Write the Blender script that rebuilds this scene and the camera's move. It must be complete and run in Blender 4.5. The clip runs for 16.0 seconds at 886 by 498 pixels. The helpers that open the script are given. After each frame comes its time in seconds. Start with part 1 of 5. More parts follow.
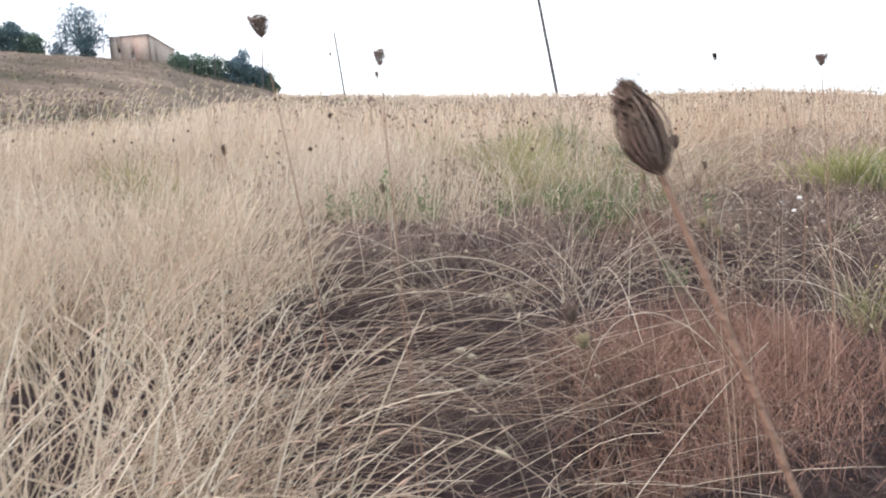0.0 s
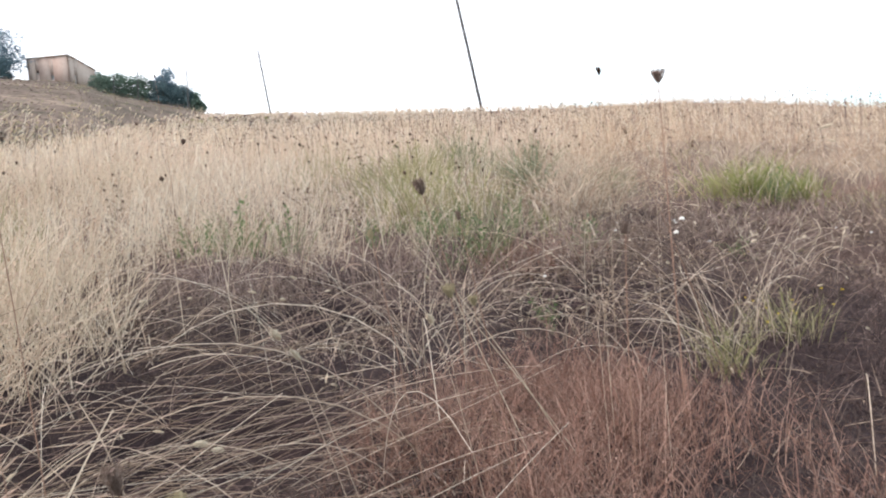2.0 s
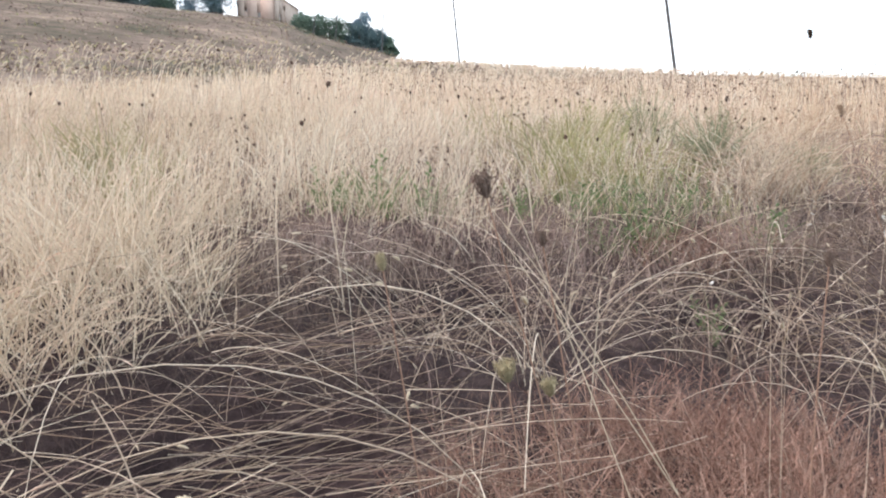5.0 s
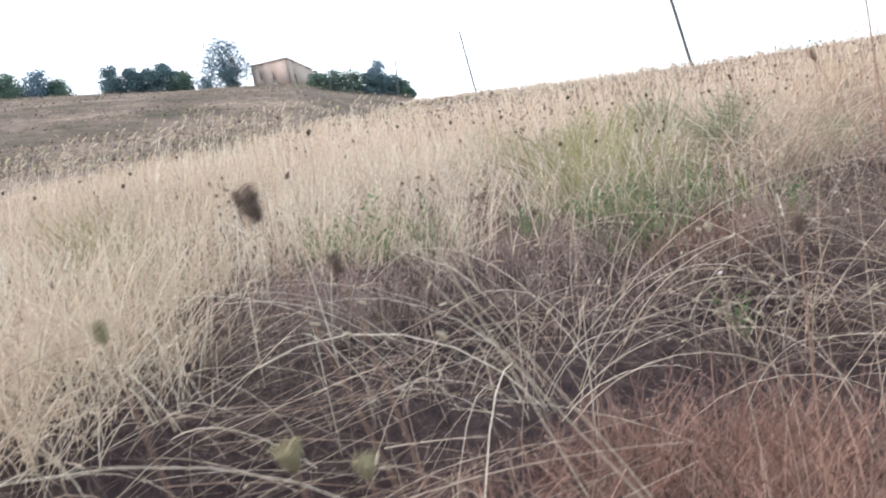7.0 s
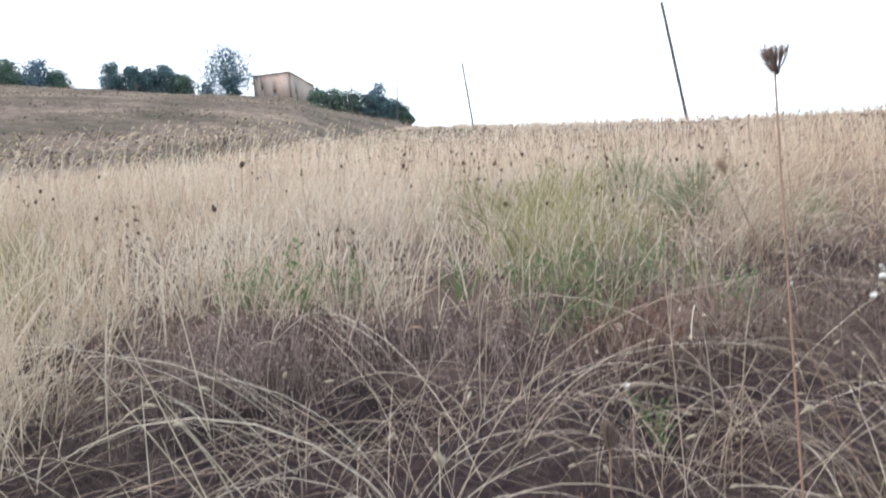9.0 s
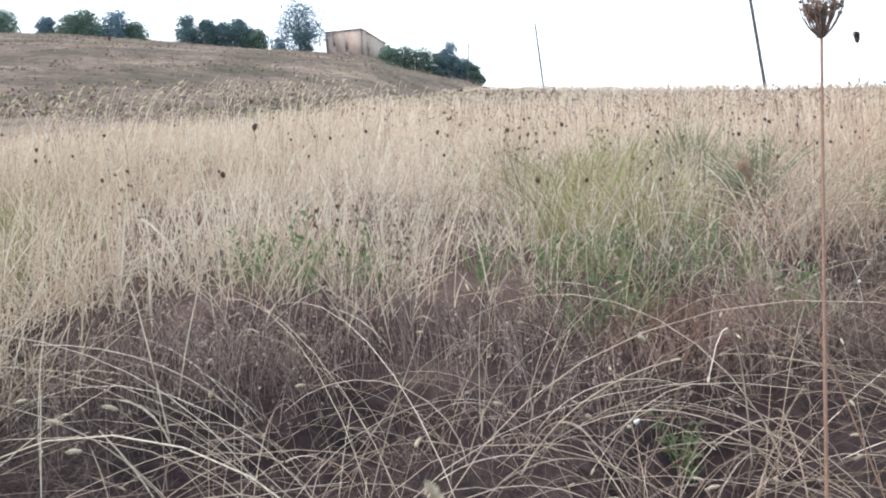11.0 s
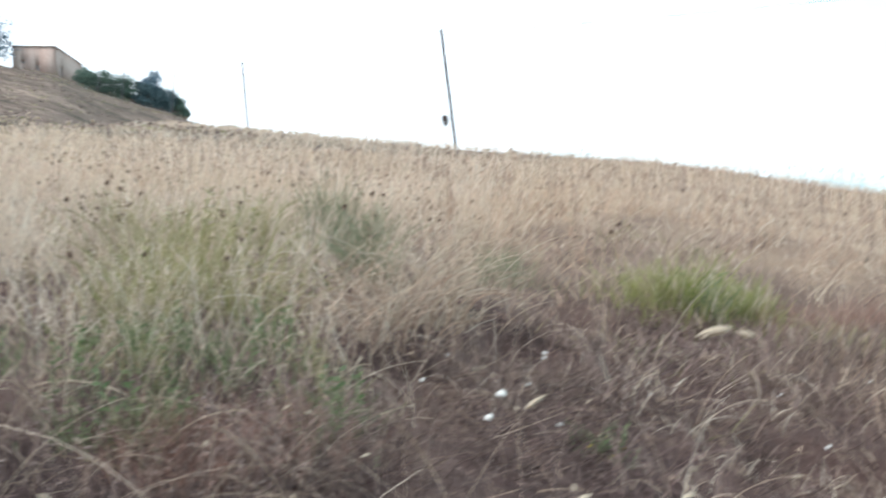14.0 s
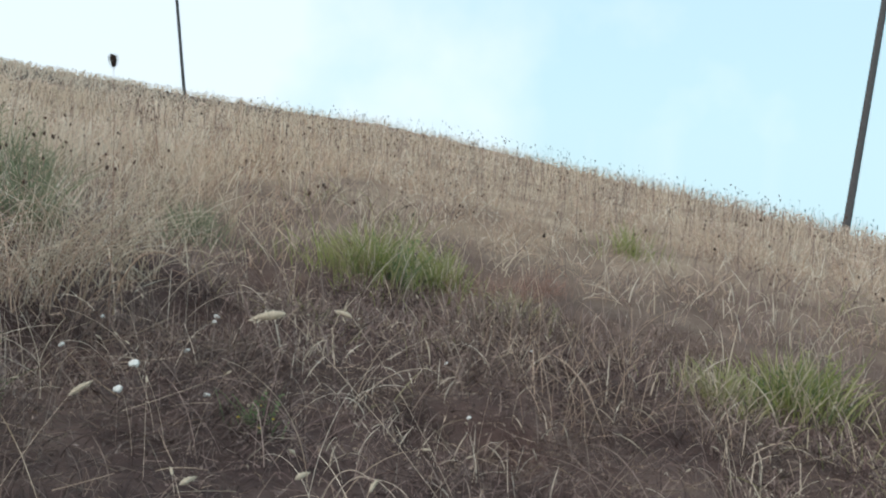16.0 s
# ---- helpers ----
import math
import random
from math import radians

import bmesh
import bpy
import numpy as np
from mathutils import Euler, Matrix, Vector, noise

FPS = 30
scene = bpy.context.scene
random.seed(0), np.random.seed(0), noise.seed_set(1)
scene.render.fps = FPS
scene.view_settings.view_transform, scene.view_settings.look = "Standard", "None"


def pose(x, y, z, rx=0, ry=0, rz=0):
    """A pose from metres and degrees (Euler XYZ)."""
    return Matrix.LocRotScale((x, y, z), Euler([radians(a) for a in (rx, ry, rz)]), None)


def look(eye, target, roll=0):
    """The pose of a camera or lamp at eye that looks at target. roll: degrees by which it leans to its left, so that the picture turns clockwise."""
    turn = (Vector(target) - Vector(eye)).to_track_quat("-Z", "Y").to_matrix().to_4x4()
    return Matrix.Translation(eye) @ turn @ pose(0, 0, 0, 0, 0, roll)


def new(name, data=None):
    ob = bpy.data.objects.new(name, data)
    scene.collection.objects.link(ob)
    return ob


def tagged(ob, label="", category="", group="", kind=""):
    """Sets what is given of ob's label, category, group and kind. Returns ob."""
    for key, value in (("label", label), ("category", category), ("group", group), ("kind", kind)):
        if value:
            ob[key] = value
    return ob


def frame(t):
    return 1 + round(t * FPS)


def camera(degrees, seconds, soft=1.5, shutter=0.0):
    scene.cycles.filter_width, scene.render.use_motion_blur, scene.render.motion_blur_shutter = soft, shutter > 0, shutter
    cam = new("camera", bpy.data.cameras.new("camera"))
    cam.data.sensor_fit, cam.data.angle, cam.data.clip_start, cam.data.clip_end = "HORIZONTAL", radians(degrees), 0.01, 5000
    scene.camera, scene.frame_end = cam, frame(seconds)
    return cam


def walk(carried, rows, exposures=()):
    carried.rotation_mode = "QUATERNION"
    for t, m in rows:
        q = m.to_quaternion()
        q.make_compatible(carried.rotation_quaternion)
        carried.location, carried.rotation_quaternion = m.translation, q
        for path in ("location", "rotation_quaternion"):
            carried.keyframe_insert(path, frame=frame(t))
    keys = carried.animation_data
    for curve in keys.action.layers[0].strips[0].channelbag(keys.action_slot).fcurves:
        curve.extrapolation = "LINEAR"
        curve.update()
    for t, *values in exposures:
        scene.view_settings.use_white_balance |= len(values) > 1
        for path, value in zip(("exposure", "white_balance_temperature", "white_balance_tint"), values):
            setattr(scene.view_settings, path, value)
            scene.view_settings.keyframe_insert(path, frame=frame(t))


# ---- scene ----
cam = camera(51.5, 16.0, soft=2.0, shutter=0.4)
PATH = [
    (0, (-1.416, -1.787, 0.891), (-1.126, 0.185, 0.723), -4.4),
    (0.5, (-1.282, -1.669, 0.839), (-0.964, 0.302, 0.721), -7.4),
    (1, (-1.128, -1.575, 0.829), (-0.764, 0.387, 0.699), -9.6),
    (1.5, (-0.977, -1.486, 0.870), (-0.554, 0.462, 0.712), -8.7),
    (2, (-0.871, -1.392, 0.927), (-0.440, 0.555, 0.779), -5.8),
    (2.5, (-0.822, -1.295, 0.929), (-0.477, 0.672, 0.817), -4.4),
    (3, (-0.783, -1.177, 0.875), (-0.535, 0.800, 0.698), -5.6),
    (3.5, (-0.723, -1.045, 0.853), (-0.539, 0.928, 0.588), -3.8),
    (4, (-0.661, -0.934, 0.895), (-0.508, 1.031, 0.558), -3.0),
    (4.5, (-0.614, -0.825, 0.953), (-0.514, 1.153, 0.674), -1.2),
    (4.7, (-0.606, -0.780, 0.969), (-0.534, 1.203, 0.717), -0.6),
    (6.8, (-0.406, -0.492, 0.874), (-0.487, 1.501, 0.732), -10.1),
    (7, (-0.353, -0.452, 0.906), (-0.396, 1.543, 0.768), -10.9),
    (7.5, (-0.226, -0.351, 1.014), (-0.207, 1.646, 0.915), -9.8),
    (8, (-0.132, -0.261, 1.089), (-0.087, 1.739, 1.059), -5.4),
    (8.5, (-0.073, -0.173, 1.083), (-0.047, 1.827, 1.088), -4.1),
    (9, (-0.029, -0.081, 1.001), (-0.033, 1.918, 0.919), -5.3),
    (9.2, (-0.009, -0.034, 0.963), (-0.035, 1.962, 0.844), -6.3),
    (11.3, (0.205, 0.457, 1.055), (0.031, 2.444, 0.900), -3.1),
    (11.5, (0.208, 0.493, 1.050), (0.001, 2.477, 0.908), -3.7),
    (12, (0.227, 0.574, 1.014), (-0.061, 2.549, 0.883), -5.7),
    (12.5, (0.301, 0.658, 0.984), (0.015, 2.633, 0.859), -8.8),
    (13, (0.435, 0.801, 1.003), (0.269, 2.789, 0.849), -11.0),
    (13.5, (0.683, 0.844, 1.076), (0.830, 2.832, 0.920), -7.6),
    (14, (0.926, 0.880, 1.196), (1.409, 2.820, 1.115), 0.2),
    (14.5, (1.080, 0.879, 1.291), (1.786, 2.750, 1.311), 6.6),
    (15, (1.172, 0.891, 1.296), (2.036, 2.694, 1.326), 8.1),
    (15.5, (1.228, 0.904, 1.251), (2.201, 2.650, 1.176), 5.5),
    (16, (1.251, 0.920, 1.228), (2.270, 2.634, 1.077), 4.3),
]
walk(cam, [(t, look(eye, target, roll)) for t, eye, target, roll in PATH],
     exposures=((0, -0.08, 6560, 19.5), (3.4, -0.04, 6620, 19), (4.3, 0.10, 6600, 19), (7, 0.04, 6280, 18), (8, -0.12, 6220, 17), (11.5, 0.0, 6180, 15), (13, 0.02, 6150, 13), (14.5, -0.36, 6120, 11), (16, -0.82, 6050, 7.5)))

# ---------------------------------------------------------------- light
world = bpy.data.worlds.new("sky")
scene.world = world
world.use_nodes = True
wn, wl = world.node_tree.nodes, world.node_tree.links
wn.clear()
w_out = wn.new("ShaderNodeOutputWorld")
w_bg = wn.new("ShaderNodeBackground")
w_tc = wn.new("ShaderNodeTexCoord")
w_sky = wn.new("ShaderNodeTexSky")
w_sky.sky_type = "NISHITA"
w_sky.sun_disc = False
w_sky.sun_elevation, w_sky.sun_rotation = radians(49), radians(-105)
w_sep, w_max, w_com = wn.new("ShaderNodeSeparateXYZ"), wn.new("ShaderNodeMath"), wn.new("ShaderNodeCombineXYZ")
w_max.operation, w_max.inputs[1].default_value = "MAXIMUM", 0.06
wl.new(w_tc.outputs["Generated"], w_sep.inputs[0])
wl.new(w_sep.outputs[0], w_com.inputs[0])
wl.new(w_sep.outputs[1], w_com.inputs[1])
wl.new(w_sep.outputs[2], w_max.inputs[0])
wl.new(w_max.outputs[0], w_com.inputs[2])
wl.new(w_com.outputs[0], w_sky.inputs["Vector"])
w_dim = wn.new("ShaderNodeMix")
w_dim.data_type, w_dim.blend_type = "RGBA", "MULTIPLY"
w_dim.inputs["Factor"].default_value = 1.0
wl.new(w_sky.outputs[0], w_dim.inputs["A"])
w_dim.inputs["B"].default_value = (0.1, 0.1, 0.1, 1)
# thin high cloud: brighter towards the hidden sun, faintly blue away from it
w_noise = wn.new("ShaderNodeTexNoise")
w_noise.inputs["Scale"].default_value, w_noise.inputs["Detail"].default_value = 6.0, 5.0
wl.new(w_com.outputs[0], w_noise.inputs["Vector"])
w_dot = wn.new("ShaderNodeVectorMath")
w_dot.operation = "DOT_PRODUCT"
w_dot.inputs[1].default_value = (0.80, -0.35, 0.1)
wl.new(w_com.outputs[0], w_dot.inputs[0])
w_add = wn.new("ShaderNodeMath")
w_add.operation = "MULTIPLY_ADD"
w_add.inputs[1].default_value = 1.1
wl.new(w_noise.outputs["Fac"], w_add.inputs[0])
wl.new(w_dot.outputs["Value"], w_add.inputs[2])
w_ramp = wn.new("ShaderNodeValToRGB")
w_ramp.color_ramp.elements[0].position, w_ramp.color_ramp.elements[0].color = 0.56, (1.0, 1.08, 1.10, 1)
w_ramp.color_ramp.elements[1].position, w_ramp.color_ramp.elements[1].color = 1.15 - 0.17, (0.70, 0.93, 0.985, 1)
w_off = wn.new("ShaderNodeMath")
w_off.operation, w_off.inputs[1].default_value = "SUBTRACT", -0.14
wl.new(w_add.outputs[0], w_off.inputs[0])
wl.new(w_off.outputs[0], w_ramp.inputs[0])
w_mix = wn.new("ShaderNodeMix")
w_mix.data_type = "RGBA"
w_mix.inputs["Factor"].default_value = 0.82
wl.new(w_dim.outputs["Result"], w_mix.inputs["A"])
wl.new(w_ramp.outputs[0], w_mix.inputs["B"])
wl.new(w_mix.outputs["Result"], w_bg.inputs["Color"])
w_bg.inputs["Strength"].default_value = 1.85
wl.new(w_bg.outputs[0], w_out.inputs["Surface"])

sun_data = bpy.data.lights.new("sun", "SUN")
sun_data.energy, sun_data.angle, sun_data.color = 2.4, radians(14), (1.0, 0.92, 0.82)
sun = new("sun", sun_data)
sun.matrix_world = look((-52, -14, 62), (0, 0, 0))

rng = np.random.default_rng(7)


# ---------------------------------------------------------------- materials
def material(name, colours, scale=0.0, second=None, rough=0.85, bump=0.0, bump_scale=60.0, patch=0.5, thin=0.0):
    """Colours are spread over single stems or leaves at random; second: colours of large patches, mixed in by a noise of that scale."""
    m = bpy.data.materials.new(name)
    m.use_nodes = True
    n, l = m.node_tree.nodes, m.node_tree.links
    b = n["Principled BSDF"]
    b.inputs["Roughness"].default_value = rough
    b.inputs["Specular IOR Level"].default_value = 0.25
    geo = n.new("ShaderNodeNewGeometry")
    ramp = n.new("ShaderNodeValToRGB")
    els = ramp.color_ramp.elements
    while len(els) < len(colours):
        els.new(0.5)
    for i, c in enumerate(colours):
        els[i].position = i / max(1, len(colours) - 1)
        els[i].color = (*c, 1)
    l.new(geo.outputs["Random Per Island"], ramp.inputs[0])
    out = ramp.outputs[0]
    if second:
        noise_1 = n.new("ShaderNodeTexNoise")
        noise_1.inputs["Scale"].default_value, noise_1.inputs["Detail"].default_value = scale, 5
        l.new(geo.outputs["Position"], noise_1.inputs["Vector"])
        step = n.new("ShaderNodeMapRange")
        step.inputs["From Min"].default_value, step.inputs["From Max"].default_value = patch - 0.09, patch + 0.09
        l.new(noise_1.outputs["Fac"], step.inputs["Value"])
        ramp2 = n.new("ShaderNodeValToRGB")
        e2 = ramp2.color_ramp.elements
        while len(e2) < len(second):
            e2.new(0.5)
        for i, c in enumerate(second):
            e2[i].position = i / max(1, len(second) - 1)
            e2[i].color = (*c, 1)
        l.new(geo.outputs["Random Per Island"], ramp2.inputs[0])
        mix = n.new("ShaderNodeMix")
        mix.data_type = "RGBA"
        l.new(step.outputs["Result"], mix.inputs["Factor"])
        l.new(out, mix.inputs["A"])
        l.new(ramp2.outputs[0], mix.inputs["B"])
        out = mix.outputs["Result"]
    # fine mottling along the surface
    grain = n.new("ShaderNodeTexNoise")
    grain.inputs["Scale"].default_value, grain.inputs["Detail"].default_value = bump_scale, 3
    l.new(geo.outputs["Position"], grain.inputs["Vector"])
    mr = n.new("ShaderNodeMapRange")
    mr.inputs["To Min"].default_value, mr.inputs["To Max"].default_value = 0.72, 1.25
    l.new(grain.outputs["Fac"], mr.inputs["Value"])
    mul = n.new("ShaderNodeMix")
    mul.data_type, mul.blend_type = "RGBA", "MULTIPLY"
    mul.inputs["Factor"].default_value = 1.0
    l.new(out, mul.inputs["A"])
    l.new(mr.outputs["Result"], mul.inputs["B"])
    l.new(mul.outputs["Result"], b.inputs["Base Color"])
    if thin:
        tr, mx = n.new("ShaderNodeBsdfTranslucent"), n.new("ShaderNodeMixShader")
        mx.inputs[0].default_value = thin
        l.new(mul.outputs["Result"], tr.inputs["Color"])
        l.new(b.outputs[0], mx.inputs[1])
        l.new(tr.outputs[0], mx.inputs[2])
        l.new(mx.outputs[0], n["Material Output"].inputs["Surface"])
    if bump:
        bp = n.new("ShaderNodeBump")
        bp.inputs["Strength"].default_value, bp.inputs["Distance"].default_value = bump, 0.02
        l.new(grain.outputs["Fac"], bp.inputs["Height"])
        l.new(bp.outputs[0], b.inputs["Normal"])
    return m


STRAW = material("dry_straw", [(0.46, 0.355, 0.28), (0.72, 0.60, 0.48), (0.82, 0.72, 0.59), (0.66, 0.54, 0.42), (0.90, 0.81, 0.68)], 0.35,
                 [(0.48, 0.37, 0.275), (0.72, 0.57, 0.44), (0.58, 0.48, 0.345), (0.80, 0.68, 0.54)], 0.7, thin=0.38)
STRAW_DULL = material("dull_brown_straw", [(0.36, 0.25, 0.19), (0.54, 0.39, 0.295), (0.65, 0.485, 0.37), (0.43, 0.305, 0.23), (0.74, 0.57, 0.44)], 0.5,
                      [(0.31, 0.21, 0.165), (0.57, 0.40, 0.295), (0.43, 0.325, 0.235), (0.66, 0.47, 0.34)], 0.75, thin=0.3)
STRAW_FAR = material("dry_straw_heads", [(0.68, 0.50, 0.412), (0.77, 0.59, 0.488), (0.62, 0.45, 0.365), (0.81, 0.645, 0.54)], 0.22,
                     [(0.58, 0.47, 0.325), (0.72, 0.57, 0.42), (0.62, 0.45, 0.335)], 0.8, thin=0.35)
PALE = material("bleached_stems", [(0.56, 0.42, 0.315), (0.78, 0.64, 0.505), (0.88, 0.77, 0.635), (0.66, 0.51, 0.39), (0.42, 0.29, 0.22), (0.84, 0.71, 0.575)], 0, None, 0.5, thin=0.12)
CREAM = material("cream_seed_heads", [(0.72, 0.61, 0.46), (0.82, 0.72, 0.57), (0.66, 0.55, 0.42), (0.80, 0.69, 0.54)], 0, None, 0.9, 0.3, 300, thin=0.35)
LITTER = material("dead_grass_litter", [(0.145, 0.097, 0.092), (0.26, 0.18, 0.164), (0.37, 0.27, 0.235), (0.19, 0.122, 0.114), (0.46, 0.35, 0.298)], 0.9,
                  [(0.155, 0.107, 0.095), (0.31, 0.225, 0.192), (0.24, 0.185, 0.14)], 0.85, thin=0.12)
# litter browns taken darker, so the hollow's shaded gaps sit in the colour
MATTED = material("darkened_brown_litter", [(0.042, 0.027, 0.026), (0.085, 0.056, 0.051), (0.145, 0.100, 0.087), (0.060, 0.038, 0.036), (0.24, 0.172, 0.145)], 0.9,
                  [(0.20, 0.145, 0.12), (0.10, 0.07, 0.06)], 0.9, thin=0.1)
TAN = material("tan_dead_stems", [(0.30, 0.205, 0.15), (0.46, 0.345, 0.26), (0.60, 0.475, 0.37), (0.38, 0.27, 0.20), (0.70, 0.575, 0.46)], 1.3, [(0.26, 0.18, 0.135), (0.42, 0.31, 0.235), (0.34, 0.25, 0.16)], 0.6, thin=0.12)
RUST = material("rust_brown_stems", [(0.10, 0.050, 0.038), (0.36, 0.205, 0.158), (0.20, 0.108, 0.084), (0.50, 0.325, 0.255), (0.28, 0.155, 0.120)], 0, None, 0.8, thin=0.15)
# brown of dead stems, darkened further to carry the shade between them
SHADE_BROWN = material("shade_darkened_dead_stems", [(0.032, 0.020, 0.020), (0.062, 0.040, 0.038), (0.105, 0.070, 0.064), (0.045, 0.028, 0.028)], 0.9,
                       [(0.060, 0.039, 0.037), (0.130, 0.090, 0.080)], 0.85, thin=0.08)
BROWN_WEED = material("brown_weed_stems", [(0.15, 0.100, 0.092), (0.30, 0.212, 0.188), (0.44, 0.33, 0.288), (0.24, 0.162, 0.145), (0.56, 0.44, 0.375)], 1.1,
                      [(0.18, 0.126, 0.108), (0.34, 0.255, 0.212), (0.26, 0.19, 0.155)], 0.85, thin=0.1)
GREEN = material("fresh_green_blades", [(0.20, 0.21, 0.08), (0.30, 0.30, 0.12), (0.42, 0.38, 0.19), (0.56, 0.47, 0.31), (0.25, 0.26, 0.10), (0.60, 0.50, 0.36)], 0, None, 0.6, thin=0.4)
FRESH_GREEN = material("yellow_green_fresh_grass", [(0.28, 0.31, 0.095), (0.39, 0.39, 0.145), (0.18, 0.215, 0.075), (0.50, 0.44, 0.24), (0.33, 0.34, 0.12)], 0, None, 0.6, thin=0.45)
LEAF_FRESH = material("leaf_green_weed", [(0.125, 0.185, 0.080), (0.185, 0.245, 0.115), (0.26, 0.31, 0.16), (0.15, 0.20, 0.095)], 0, None, 0.6, thin=0.4)
FEATHER = material("grey_green_feathery_weed", [(0.22, 0.24, 0.14), (0.30, 0.31, 0.20), (0.18, 0.20, 0.115), (0.42, 0.38, 0.27)], 0, None, 0.7, thin=0.3)
SAGE = material("dull_green_blades", [(0.20, 0.20, 0.10), (0.32, 0.29, 0.15), (0.48, 0.40, 0.24), (0.26, 0.25, 0.13), (0.56, 0.46, 0.30)], 0, None, 0.65, thin=0.4)
DARK_HEAD = material("dark_seed_heads", [(0.055, 0.035, 0.028), (0.10, 0.06, 0.045), (0.14, 0.085, 0.06)], 0, None, 0.9, 0.5, 400)
CARROT = material("dried_umbel_rays", [(0.13, 0.082, 0.068), (0.24, 0.165, 0.132), (0.33, 0.24, 0.195), (0.19, 0.12, 0.10)], 0, None, 0.85, 0.4, 300)
CARROT_STEM = material("dried_carrot_stem", [(0.30, 0.17, 0.12), (0.36, 0.22, 0.16)], 0, None, 0.6, 0.3, 200)
UMBEL = material("greenish_umbel", [(0.33, 0.28, 0.165), (0.43, 0.36, 0.23), (0.37, 0.29, 0.18)], 0, None, 0.85)
WHITE = material("white_shell", [(0.80, 0.78, 0.74), (0.70, 0.67, 0.62)], 0, None, 0.5, 0.3, 250)
YELLOW = material("yellow_petals", [(0.70, 0.50, 0.04), (0.75, 0.58, 0.08)], 0, None, 0.6)
# leaf greens of the far trees, lightened and blued with painted distance haze
LEAF_DARK = material("hazed_blue_green_leaves", [(0.080, 0.130, 0.145), (0.130, 0.195, 0.210), (0.18, 0.26, 0.27)], 0, None, 0.7, thin=0.4)
LEAF_MID = material("hazed_olive_green_leaves", [(0.090, 0.140, 0.115), (0.145, 0.21, 0.165), (0.205, 0.28, 0.215)], 0, None, 0.7, thin=0.4)
LEAF_GREY = material("hazed_grey_blue_leaves", [(0.10, 0.155, 0.20), (0.16, 0.235, 0.285), (0.22, 0.31, 0.36)], 0, None, 0.7, thin=0.4)
BARK = material("bark", [(0.10, 0.075, 0.055), (0.14, 0.11, 0.08)], 0, None, 0.95, 0.8, 12)
POLE = material("weathered_pole_wood", [(0.085, 0.083, 0.086), (0.11, 0.105, 0.105)], 0, None, 0.9, 0.6, 9)
IRON = material("galvanised_iron", [(0.25, 0.26, 0.27)], 0, None, 0.45)
STONE = material("pinkish_rubble_wall", [(0.52, 0.39, 0.335), (0.56, 0.42, 0.365), (0.49, 0.36, 0.31)], 0.9, [(0.48, 0.355, 0.295), (0.54, 0.41, 0.35)], 0.95, 0.15, 9.0)
TILE = material("terracotta_roof", [(0.38, 0.23, 0.15), (0.44, 0.29, 0.20), (0.33, 0.20, 0.13)], 0.8, [(0.34, 0.25, 0.18)], 0.9, 0.6, 5.0)
VOID = material("unlit_room_black", [(0.02, 0.018, 0.016)], 0, None, 0.9)


